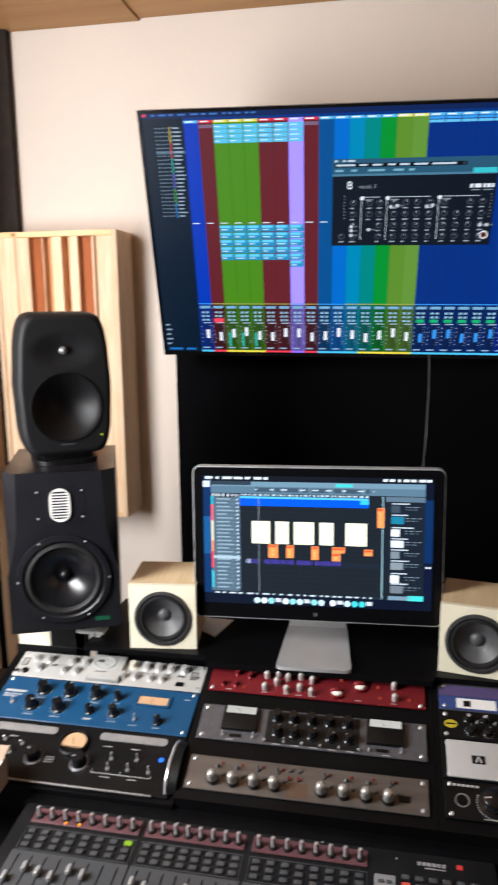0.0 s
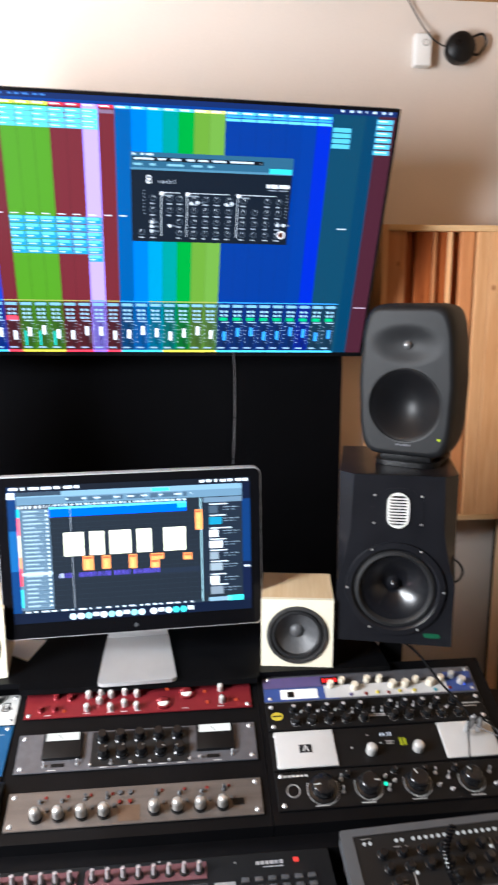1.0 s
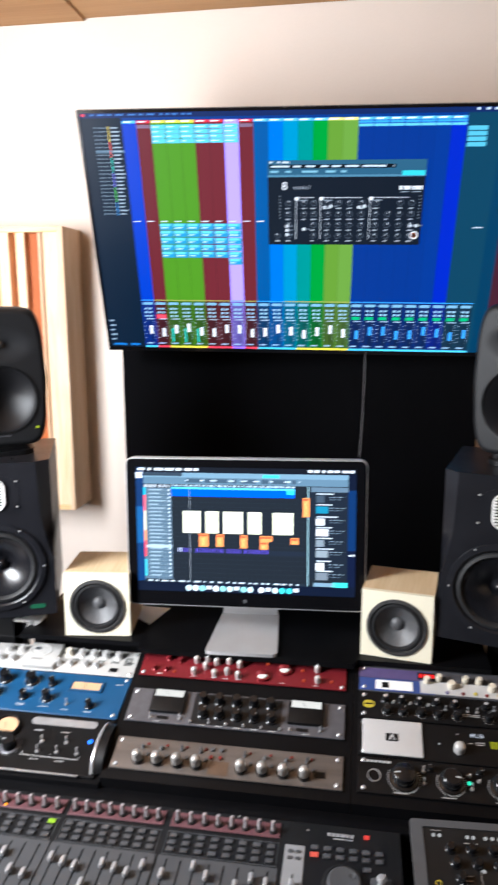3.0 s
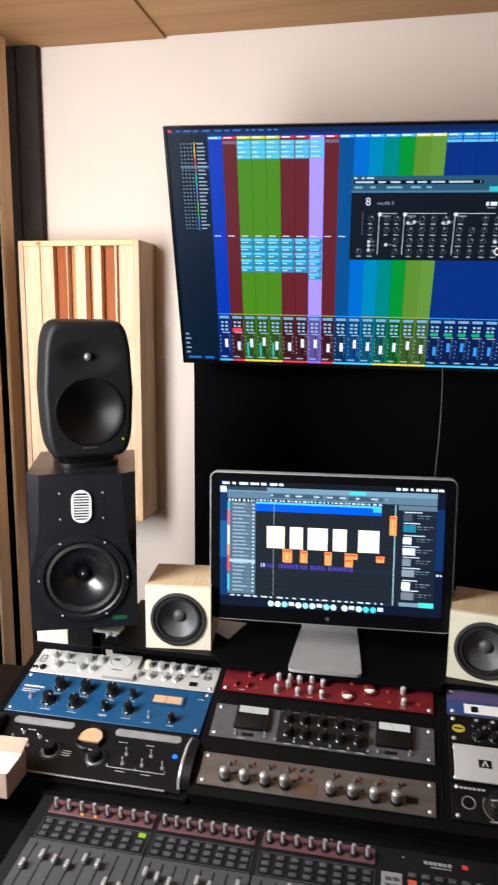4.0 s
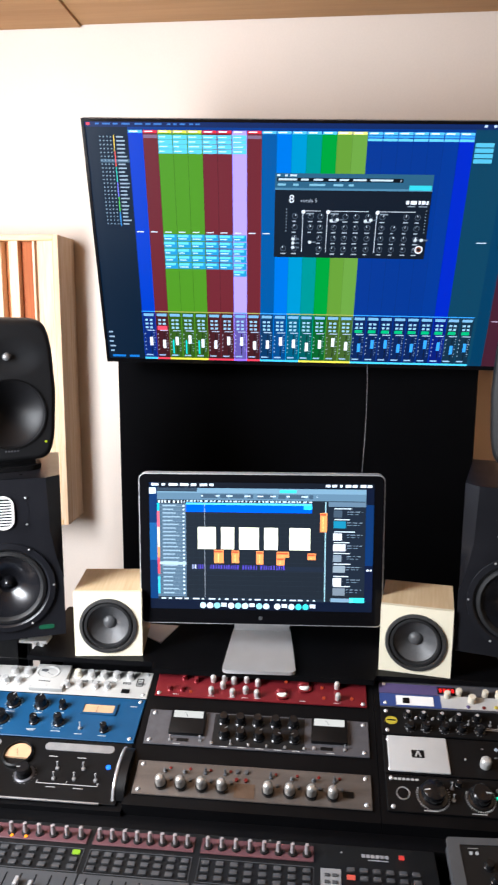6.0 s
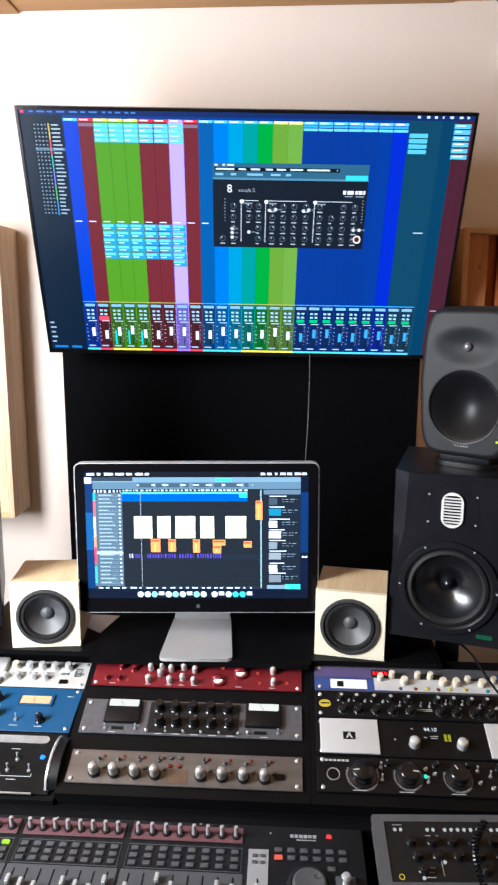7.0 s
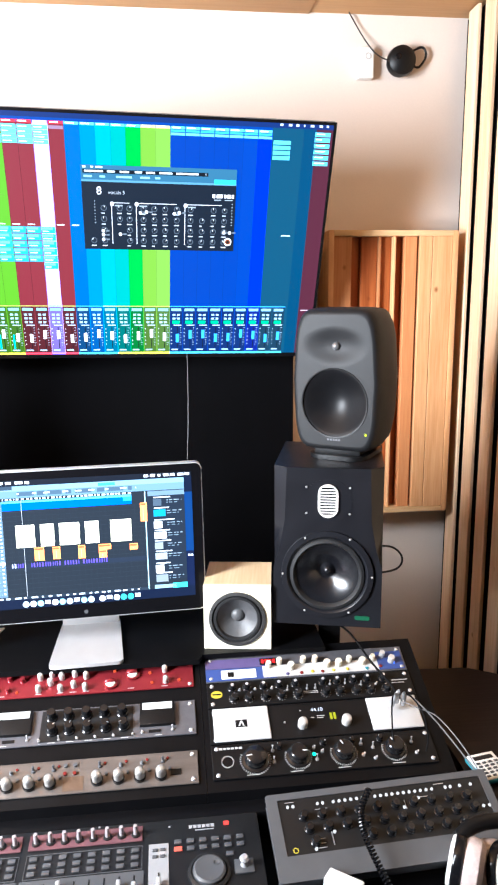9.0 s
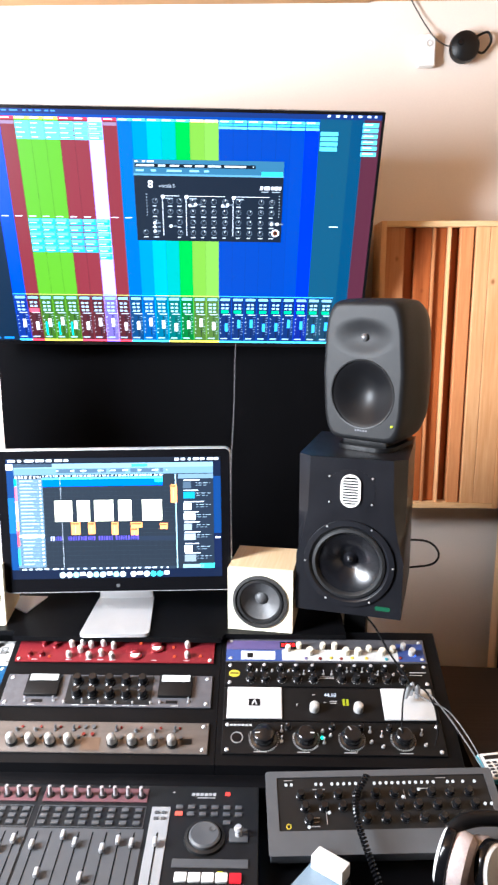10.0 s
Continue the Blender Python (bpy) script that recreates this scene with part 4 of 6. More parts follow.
def near_monitor():
    t = thing("nearfield_monitor", I4, "rounded charcoal nearfield monitor on a rubber foot", "loudspeaker", "nearfield monitors")
    a, b, z0 = 0.122, 0.184, 0.184 + 0.022
    ring = lambda s, q: [(x * s * (1 - 0.145 * (z / b + 0.06) ** 2), z0 + z * q) for x, z in super_outline(a, b, 8.5, 64)]
    bm = B()
    plate(bm, ring(0.86, 0.905), [circle(0, z0 - 0.056, 0.088, 48), circle(0, z0 + 0.089, 0.052, 48, 1.78, 1.0)], -0.008, 0.0, FACE)
    part("front", bm, CHARCOAL, t)
    bm = B()
    prev = None
    for s, q, y in ((0.86, 0.905, 0.0), (0.885, 0.922, 0.0006), (0.915, 0.942, 0.0024), (0.945, 0.962, 0.0065), (0.972, 0.980, 0.014), (0.99, 0.993, 0.027), (1.0, 1.0, 0.05), (1.0, 1.0, 0.10), (0.96, 0.98, 0.15), (0.86, 0.90, 0.20), (0.66, 0.72, 0.225)):
        cur = [bm.verts.new((x, y, z)) for x, z in ring(s, q)]
        if prev:
            for k in range(64):
                bm.faces.new((prev[k], prev[(k + 1) % 64], cur[(k + 1) % 64], cur[k]))
        prev = cur
    bm.faces.new(prev)
    part("body", bm, CHARCOAL, t)
    part("waveguide", lathe(B(), [(0.052 * s, -0.013 * (1 - s * s) ** 2) for s in (1.0, 0.93, 0.85, 0.76, 0.66, 0.56, 0.46, 0.36, 0.27, 0.2, 0.13)], 48, pose(0, 0, z0 + 0.089) @ UP, 1.78, 1.0), CHARCOAL, t)
    part("tweeter_dome", lathe(B(), [(0.0115, -0.014), (0.0105, -0.008), (0.008, -0.0045), (0.0045, -0.0022), (0, -0.0015)], 24, pose(0, 0, z0 + 0.089) @ UP), DOME, t, "shiny metal tweeter dome")
    c = pose(0, 0, z0 - 0.056) @ UP
    part("woofer_ring", lathe(B(), [(0.091, 0.0), (0.090, 0.0022), (0.087, 0.0015), (0.086, -0.004)], 48, c), BLACK, t)
    part("woofer_grille", lathe(B(), [(0.088 * s, -0.002 - 0.044 * (1 - s * s) ** 1.35) for s in (1.0, 0.95, 0.9, 0.83, 0.75, 0.66, 0.58, 0.5, 0.42, 0.34, 0.26, 0.18, 0.09, 0.0)], 64, c), MESHG, t, "dark mesh woofer grille")
    part("status_light", lathe(B(), [(0.0032, 0), (0.0028, 0.002), (0, 0.0026)], 12, pose(0.086, -0.001, z0 - 0.132) @ UP), glow((170, 190, 20), 1.2), t, "tiny yellow status light")
    for k in range(5):
        part("logo_bar", bx(B(), -0.018 + 0.0075 * k, -0.0135 + 0.0075 * k, -0.0008, 0.001, z0 - 0.1535, z0 - 0.149), GREYP, t)
    bm = B()
    plate(bm, round_rect(-0.080, 0.080, 0.0, 0.19, 0.04), [], 0.0, 0.012)
    part("foot_plate", bm, BLACK, t, "black rubber table stand")
    bm = bx(B(), -0.064, 0.064, 0.02, 0.16, 0.010, 0.045, 0.006)
    part("foot_cradle", bm, BLACK, t)
    return t


def cube_speaker():
    t = thing("cube_speaker", I4, "small cream cube speaker with a single cone", "loudspeaker", "cube speakers")
    s = 0.081
    bm = B()
    for d in ((-s, s, 0, 0.012), (-s, s, 2 * s - 0.012, 2 * s), (-s, -s + 0.012, 0.012, 2 * s - 0.012), (s - 0.012, s, 0.012, 2 * s - 0.012)):
        bx(bm, d[0], d[1], 0.012, 0.15, d[2], d[3])
    bx(bm, -s, s, 0.15, 0.16, 0, 2 * s)
    part("cabinet", bm, BIRCH, t, "pale birch veneered cabinet")
    part("front_baffle", plate(B(), [(-s, 0), (s, 0), (s, 2 * s), (-s, 2 * s)], [circle(0, s * 0.96, 0.060, 40)], -0.012, 0.0, FACE), CREAM, t)
    c = pose(0, -0.0005, s * 0.96) @ UP
    part("driver_frame", lathe(B(), [(0.069, 0.0), (0.0685, 0.0035), (0.0615, 0.0045), (0.060, 0.0), (0.059, -0.006)], 48, c), FRAMEG, t)
    part("surround", lathe(B(), [(0.060, -0.003), (0.056, 0.003), (0.051, 0.003), (0.048, -0.004)], 48, c), RUBBER, t)
    part("cone", lathe(B(), [(0.0495, -0.003), (0.042, -0.0085), (0.034, -0.014), (0.025, -0.0195), (0.016, -0.024)], 48, c), CONEG, t)
    part("dust_cap", lathe(B(), [(0.0165, -0.0238), (0.0150, -0.0205), (0.0138, -0.0196), (0.0125, -0.0185), (0.008, -0.0150), (0, -0.0135)], 24, c), CONEG, t)
    for k in range(8):
        a = radians(22.5 + 45 * k)
        part("screw", small_screw(), None, t, "", pose(0.0645 * math.cos(a), -0.0045, s * 0.96 + 0.0645 * math.sin(a)) @ UP)
    return t


SIZE = Matrix.Scale(0.92, 4)
EVE_L, EVE_R = pose(-0.687, 1.601, 0.912, 0, 0, 21), pose(0.468, 1.613, 0.920, 0, 0, -15)
t = main_monitor()
t.matrix_world = EVE_L @ SIZE
copy_thing(t, EVE_R)
t = near_monitor()
GEN_L, GEN_R = pose(-0.693, 1.678, 1.3085, 1.5, 0, 35), pose(0.498, 1.688, 1.3165, 1.5, 0, -35)
t.matrix_world = GEN_L @ SIZE
copy_thing(t, GEN_R)
t = cube_speaker()
t.matrix_world = pose(-0.467, 1.656, 0.8645, 0, 0, 7)
copy_thing(t, pose(0.257, 1.648, 0.8645, 0, 0, -9))


# stands under the main monitors
def stand(x, y, yaw, h):
    t = thing("speaker_stand", pose(x, y, 0, 0, 0, yaw), "black metal speaker stand behind the desk", "speaker stand", "speaker stands")
    part("base_plate", bx(B(), -0.16, 0.16, -0.10, 0.16, 0, 0.012, 0.003), BLACK, t)
    part("column", bx(B(), -0.028, 0.028, -0.03, 0.03, 0.012, h - 0.014, 0.004), BLACK, t)
    part("top_plate", bx(B(), -0.10, 0.10, -0.11, 0.11, h - 0.014, h, 0.003), BLACK, t)
    return t


st = stand(-0.742, 1.765, 18, 0.920)
part("side_plate", bx(B(), -0.872, -0.784, 1.698, 1.704, 0.822, 0.872, 0.001, 1), CREAM, st, "cream side plate", st.matrix_world.inverted())
part("cross_plate", bx(bx(B(), -0.880, -0.690, 1.700, 1.706, 0.76, 0.822, 0.001, 1), -0.784, -0.690, 1.700, 1.706, 0.822, 0.905, 0.001, 1), BLACK, st, "", st.matrix_world.inverted())
stand(0.512, 1.765, -15, 0.928)
bm = tube(B(), bend([(0.66, 1.95, 1.000), (0.735, 1.95, 0.994), (0.768, 1.95, 0.960), (0.752, 1.95, 0.926), (0.68, 1.95, 0.914)], 8), 0.0031, 8)
solid("speaker_cable", bm, CABLE, "black cable looping out behind the studio monitor", "cable")

# ---- the desk ----
desk = thing("studio_desk", pose(-0.09, 1.3, 0), "dark studio desk with sloping rack bays and side wings", "desk")
DX = Matrix.Translation((0.09, -1.3, 0))
TOPZ = 0.705


def wing(sign, cx):
    out = [(0, 0.72), (0.44, 0.72), (0.47, 1.0), (0.45, 1.38), (0.38, 1.58), (0.29, 1.70), (0.18, 1.765), (0, 1.775)]
    pts = [(cx + sign * x, y) for x, y in out]
    return pts if sign > 0 else pts[::-1]


for sign, cx in ((1, 0.712), (-1, -0.872)):
    bm = plate(B(), wing(sign, cx), [], TOPZ - 0.04, TOPZ)
    part("wing_top", bm, DESKTOP, desk, "dark brown veneered wing", DX)
    part("wing_panel", bx(B(), cx + (0.30 if sign > 0 else -0.33), cx + (0.33 if sign > 0 else -0.30), 0.8, 1.5, 0.0, TOPZ - 0.04, 0.002), DESKBLK, desk, "", DX)
part("work_surface", bx(B(), -0.872, 0.712, 0.72, 1.345, 0.60, 0.632, 0.003), DESKBLK, desk, "", DX)
A_C, Y_C, Z_C = 23.5, 1.357, 0.727
A_L, Y_L, Z_L = 16.0, 1.36, 0.715


def bay(name, x0, x1, y0, z0, ang, s0, s1):
    bm = B()
    c, s = math.cos(radians(ang)), math.sin(radians(ang))
    prof = [(y0 + s0 * c, 0.60), (y0 + s0 * c, z0 + s0 * s), (y0 + s1 * c, z0 + s1 * s), (y0 + s1 * c, 0.60)]
    lo = [bm.verts.new((x0, y, z)) for y, z in prof]
    hi = [bm.verts.new((x1, y, z)) for y, z in prof]
    bm.faces.new(lo), bm.faces.new(hi[::-1])
    for k in range(4):
        bm.faces.new((lo[k], hi[k], hi[(k + 1) % 4], lo[(k + 1) % 4]))
    part(name, bm, DESKBLK, desk, "", DX)


bay("rack_bay", -0.872, -0.352, Y_L, Z_L - 0.006, A_L, -0.03, 0.345)
bay("rack_bay", -0.351, 0.1625, Y_C, Z_C - 0.006, A_C, -0.02, 0.298)
bay("rack_bay", 0.1635, 0.690, Y_C, Z_C - 0.006, A_C, -0.02, 0.335)
part("rear_leg", bx(B(), -0.80, -0.76, 1.45, 1.66, 0, 0.60, 0.002), DESKBLK, desk, "", DX)
part("rear_leg", bx(B(), 0.60, 0.64, 1.45, 1.64, 0, 0.60, 0.002), DESKBLK, desk, "", DX)
part("front_lip", bx(B(), -0.66, 0.712, 1.302, 1.343, 0.632, 0.690, 0.004), DESKBLK, desk, "", DX)
# raised shelf that carries the display
shelf = thing("display_shelf", pose(-0.1, 1.75, 0), "black raised shelf behind the rack bays", "shelf")
SX = Matrix.Translation((0.1, -1.75, 0))
part("shelf_board", plate(B(), [(-0.665, 1.638), (-0.356, 1.638), (-0.350, 1.608), (0.162, 1.608), (0.170, 1.631), (0.47, 1.631), (0.47, 1.93), (-0.665, 1.93)], [], 0.852, 0.8640), DESKBLK, shelf, "", SX)
part("back_panel", bx(B(), -0.664, 0.465, 1.925, 1.930, 0.0, 0.852), DESKBLK, shelf, "", SX)
part("apron", bx(B(), -0.6, 0.43, 1.700, 1.706, 0.60, 0.852), DESKBLK, shelf, "", SX)
for x in (-0.66, -0.12, 0.435):
    part("upright", bx(B(), x, x + 0.03, 1.70, 1.92, 0.0, 0.852), DESKBLK, shelf, "", SX)

# ---- rack units; local axes: x right, y up the sloping face, z out of it ----
RW = 0.483


def fx(f):
    return (f - 0.5) * RW


def unit(bayp, s0, h, mat, name, label, screws=True, cx=None):
    x, y0, z0, ang = bayp
    t = thing(name, pose(x, y0, z0, ang) @ pose(0, s0, 0), label, "rack unit", "rack units")
    part("faceplate", bx(B(), -RW / 2, RW / 2, 0.0007, h - 0.0007, -0.004, 0.0, 0.0012, 1), mat, t)
    if screws:
        for u in (-0.230, 0.230):
            for v in (0.010, h - 0.010):
                part("screw", shared("rack_screw", lambda b: lathe(b, [(0, 0.004), (0.0028, 0.003), (0.0044, 0.0016), (0.0047, 0)], 12), CHROME), None, t, "", pose(u, v, 0.0))
    return t


def knob(t, x, y, r, h, mat, name="knob", ang=None, z=0.0, skirt=True, mark=INKW, label="", dome=False):
    key = "knob_%s_%g_%g_%d_%d" % (mat.name, r, h, skirt, dome)
    prof = [(r, 0), (r, h * 0.62), (r * 0.95, h * 0.78), (r * 0.78, h * 0.91), (r * 0.45, h * 0.985), (0, h)] if dome else [(r * 1.25, 0), (r * 1.25, h * 0.12), (r, h * 0.2), (r * 0.92, h * 0.92), (r * 0.8, h), (0, h)] if skirt else [(r, 0), (r, h * 0.85), (r * 0.85, h), (0, h)]
    a = rng.uniform(-120, 120) if ang is None else ang
    k = part(name, shared(key, lambda b: lathe(b, prof, 20), mat), None, t, label, pose(x, y, z, 0, 0, a))
    if mark:
        part("pointer", shared("pointer_%g_%g_%s" % (r, h, mark.name), lambda b: bx(b, -r * 0.055, r * 0.055, r * 0.35, r * 0.85, h - 0.0002, h + 0.0006), mark), None, k)
    return k


def toggle(t, x, y, s=1.0):
    k = part("toggle_switch", shared("toggle_base", lambda b: lathe(b, [(0.0046, 0), (0.0046, 0.003), (0.0036, 0.0042), (0, 0.0042)], 6), STEEL), None, t, "chrome toggle switch", pose(x, y, 0) @ Matrix.Scale(s, 4))
    part("lever", shared("toggle_lever", lambda b: lathe(b, [(0.0012, 0), (0.0015, 0.008), (0.0024, 0.013), (0, 0.0142)], 10), CHROME), None, k, "", pose(0, 0, 0.004, rng.choice((-22, 22)), 0, 0))


def panel(t, x0, x1, y0, y1, z, mat, name="panel", label="", r=0.0, th=None):
    out = round_rect(x0, x1, y0, y1, r, 4) if r else [(x0, y0), (x1, y0), (x1, y1), (x0, y1)]
    return part(name, plate(B(), out, [], 0.0003, z), mat, t, label)


def ink(t, rows, mat=INKW, name="print", z=0.0008):
    """Printed marks as one thin part: x0, x1, y0, y1 each."""
    bm = B()
    for x0, x1, y0, y1 in rows:
        bx(bm, x0, x1, y0, y1, 0.0001, z)
    tagged(part(name, bm, mat, t), kind="stuff")


def dial_marks(t, x, y, r0, r1, n, a0=-220, a1=40, mat=INKW, w=0.0007):
    bm = B()
    for k in range(n):
        a = a0 + (a1 - a0) * k / (n - 1)
        bx(bm, r0, r1, -w, w, 0.0001, 0.0008, m=pose(x, y, 0, 0, 0, a))
    tagged(part("dial_scale", bm, mat, t), kind="stuff")


def lamp(t, x, y, r, mat, name="indicator_light", label=""):
    part(name, lathe(B(), [(r, 0), (r, 0.002), (r * 0.6, 0.004), (0, 0.0046)], 12, pose(x, y, 0)), mat, t, label)


BAY_L, BAY_C, BAY_R = (-0.606, Y_L, Z_L, A_L), (-0.0945, Y_C, Z_C, A_C), (0.4175, Y_C, Z_C, A_C)

# white channel strip with a raised middle plate
t = unit(BAY_L, 0.258, 0.084, WHITEP, "channel_strip", "white enamel channel strip with silver knobs in the desk")
for f in (0.09, 0.16, 0.29, 0.36):
    knob(t, fx(f), 0.058, 0.0095, 0.018, KNOBW)
for f in (0.13, 0.265, 0.33):
    knob(t, fx(f), 0.028, 0.0085, 0.017, KNOBW)
for f in (0.62, 0.69, 0.755, 0.82, 0.89):
    knob(t, fx(f), 0.060, 0.0088, 0.018, KNOBC if f < 0.65 else KNOBW)
for f in (0.585, 0.65, 0.73, 0.79):
    knob(t, fx(f), 0.026, 0.0075, 0.016, KNOBW)
mp = part("meter_plate", bx(B(), fx(0.402), fx(0.575), 0.003, 0.081, 0.0, 0.012, 0.002), WHITEP, t, "raised white meter plate")
part("meter_window", lathe(B(), [(0, 0.0095), (0.022, 0.0105), (0.026, 0.0125), (0.029, 0.0142), (0.0315, 0.0138), (0.032, 0.012)], 28, pose(fx(0.470), 0.054, 0) @ Matrix.Diagonal((0.92, 0.66, 1, 1))), WHITEP, mp, "pale oval meter window")
part("needle_pivot", lathe(B(), [(0.0085, 0.0112), (0.0075, 0.0125), (0, 0.0128)], 18, pose(fx(0.448), 0.060, 0) @ Matrix.Diagonal((1.2, 0.6, 1, 1))), SURF, mp, "dark needle pivot")
part("needle", bx(B(), -0.0004, 0.0004, -0.030, 0.0, 0.0118, 0.0124, m=pose(fx(0.450), 0.058, 0, 0, 0, 62)), SURF, mp)
part("jack_socket", lathe(B(), [(0.0085, 0), (0.0085, 0.003), (0.005, 0.003), (0.0045, 0.0005), (0, 0.0005)], 16, pose(fx(0.06), 0.018, 0)), BLACK, t)
panel(t, fx(0.865), fx(0.905), 0.012, 0.024, 0.002, BLACK, "button", "black button")
ink(mp, [(fx(0.44) + 0.006 * k, fx(0.44) + 0.006 * k + 0.0045, 0.024, 0.0265) for k in range(5)], BLACK, "print", 0.0124)
for u, v in ((0.412, 0.008), (0.565, 0.008), (0.412, 0.076), (0.565, 0.076), (0.49, 0.012)):
    part("screw", shared("plate_screw", lambda b: lathe(b, [(0.0022, 0.012), (0.0018, 0.013), (0, 0.0132)], 8), STEEL), None, mp, "", pose(fx(u), v, 0))
ink(t, [(fx(a) - 0.010, fx(a) + 0.010, y, y + 0.0014) for a in (0.125, 0.20, 0.31, 0.66, 0.72, 0.80, 0.88, 0.955) for y in (0.041, 0.0445)], BLACK)
for f in (0.035, 0.945):
    part("badge", plate(B(), round_rect(fx(f) - 0.008, fx(f) + 0.008, 0.036, 0.060, 0.002), [round_rect(fx(f) - 0.0062, fx(f) + 0.0062, 0.038, 0.058, 0.001)], 0.0, 0.001), BLACK, t)
    part("badge_print", plate(B(), circle(fx(f), 0.048, 0.0046, 16), [circle(fx(f), 0.048, 0.0036, 16)], 0.0, 0.001), SURF, t)
part("jack_socket", lathe(B(), [(0.0065, 0), (0.0065, 0.0025), (0.004, 0.0025), (0.0035, 0.0005), (0, 0.0005)], 14, pose(fx(0.02), 0.014, 0)), BLACK, t)

# blue compressor
t = unit(BAY_L, 0.130, 0.126, BLUEP, "tube_compressor", "deep blue enamel tube compressor with black knobs")
for f in (0.22, 0.36, 0.50):
    knob(t, fx(f), 0.090, 0.0135, 0.026, KNOBB, ang=rng.uniform(-40, 60))
knob(t, fx(0.61), 0.088, 0.0085, 0.020, KNOBB)
for f, r in ((0.20, 0.0135), (0.34, 0.0135), (0.50, 0.0095), (0.62, 0.0105), (0.845, 0.0085)):
    knob(t, fx(f), 0.042 if f < 0.7 else 0.030, r, 0.026 if r > 0.01 else 0.020, KNOBB)
toggle(t, fx(0.095), 0.046, 1.2)
toggle(t, fx(0.73), 0.030, 1.0)
mw = part("meter_frame", plate(B(), round_rect(fx(0.70), fx(0.875), 0.070, 0.104, 0.003), [round_rect(fx(0.713), fx(0.862), 0.075, 0.099, 0.001)], 0.0, 0.004), BLUEP, t)
part("meter_face", bx(B(), fx(0.713), fx(0.862), 0.075, 0.099, 0.0, 0.002), DIALIV, mw, "ivory level meter face")
part("needle", bx(B(), fx(0.78), fx(0.7812), 0.077, 0.095, 0.002, 0.0026), BLACK, mw)
ink(t, [(fx(0.025), fx(0.135), 0.078, 0.0835), (fx(0.025), fx(0.12), 0.069, 0.0715), (fx(0.025), fx(0.10), 0.0625, 0.065)])
ink(t, [(fx(f) - w, fx(f) + w, y, y + 0.0015) for f, w, y in ((0.22, 0.011, 0.066), (0.36, 0.011, 0.066), (0.50, 0.010, 0.066), (0.61, 0.008, 0.070), (0.20, 0.012, 0.016), (0.34, 0.012, 0.016), (0.50, 0.011, 0.020), (0.62, 0.011, 0.018), (0.73, 0.009, 0.014), (0.845, 0.009, 0.013), (0.5, 0.008, 0.0165), (0.95, 0.008, 0.10))])
for f, y, r in ((0.22, 0.090, 0.0185), (0.36, 0.090, 0.0185), (0.50, 0.090, 0.0185), (0.20, 0.042, 0.0185), (0.34, 0.042, 0.0185), (0.62, 0.042, 0.0150)):
    dial_marks(t, fx(f), y, r, r + 0.002, 11)

# black unit with round ivory meter and end handles
t = unit(BAY_L, -0.022, 0.150, BLACK, "valve_processor", "black valve processor with ivory dome meter and handles", screws=False)
for a, b in ((0.085, 0.395), (0.605, 0.925)):
    panel(t, fx(a), fx(b), 0.120, 0.139, 0.002, STEEL, "nameplate", "silver nameplate", 0.009)
dm = part("meter_bezel", lathe(B(), [(0.033, 0), (0.033, 0.008), (0.0295, 0.011), (0.0285, 0.006)], 28, pose(fx(0.500), 0.100, 0)), BLACK, t)
half = [(0.0285 * math.cos(radians(a)), 0.0285 * math.sin(radians(a))) for a in range(-14, 195, 8)]
part("meter_face", plate(B(), half, [], 0.0, 0.005, pose(fx(0.500), 0.100, 0)), DIALIV, dm, "ivory half-round meter face")
part("needle", bx(B(), -0.0004, 0.0004, 0, 0.018, 0.005, 0.0056, m=pose(fx(0.500), 0.098, 0, 0, 0, 20)), BLACK, dm)
for f, y in ((0.345, 0.058), (0.565, 0.056)):
    part("knob_skirt", lathe(B(), [(0.0215, 0), (0.0215, 0.002), (0.0185, 0.004), (0.0165, 0.004)], 24, pose(fx(f), y, 0)), GREYP, t, "dull metal knob skirt")
    knob(t, fx(f), y, 0.0150, 0.024, KNOBB, skirt=False)
    dial_marks(t, fx(f), y, 0.0230, 0.0245, 15, w=0.0004)
for f, y in ((0.70, 0.075), (0.70, 0.050), (0.815, 0.078), (0.79, 0.052), (0.885, 0.052), (0.14, 0.070), (0.26, 0.088), (0.17, 0.095), (0.225, 0.062)):
    toggle(t, fx(f), y)
knob(t, fx(0.07), 0.055, 0.012, 0.02, KNOBB)
lamp(t, fx(0.922), 0.086, 0.0052, glow((40, 110, 255), 2.2), label="lit blue indicator")
ink(t, [(fx(0.63), fx(0.90), 0.038, 0.0392), (fx(0.63), fx(0.632), 0.038, 0.046), (fx(0.898), fx(0.90), 0.038, 0.046), (fx(0.76), fx(0.762), 0.038, 0.046)] + [(fx(f) - 0.010, fx(f) + 0.010, y, y + 0.0014) for f, y in ((0.66, 0.104), (0.79, 0.104), (0.42, 0.062), (0.42, 0.056), (0.42, 0.050), (0.20, 0.105), (0.70, 0.030), (0.82, 0.030))])
dial_marks(t, fx(0.07), 0.055, 0.0165, 0.019, 15)
for f in (0.005, 0.985):
    pts = [(fx(f), 0.010 + 0.125 * k / 14, 0.034 * math.sin(math.pi * k / 14) ** 0.5) for k in range(15)]
    part("end_handle", tube(B(), pts, 0.0034, 8), CHROME, t, "chrome end handle")
    out = [(p[1], p[2]) for p in pts]
    part("end_cheek", plate(B(), out[::-1], [], 0.0, 0.022, Matrix(((0, 0, 1, fx(f)), (1, 0, 0, 0), (0, 1, 0, 0), (0, 0, 0, 1)))), BLACK, t)
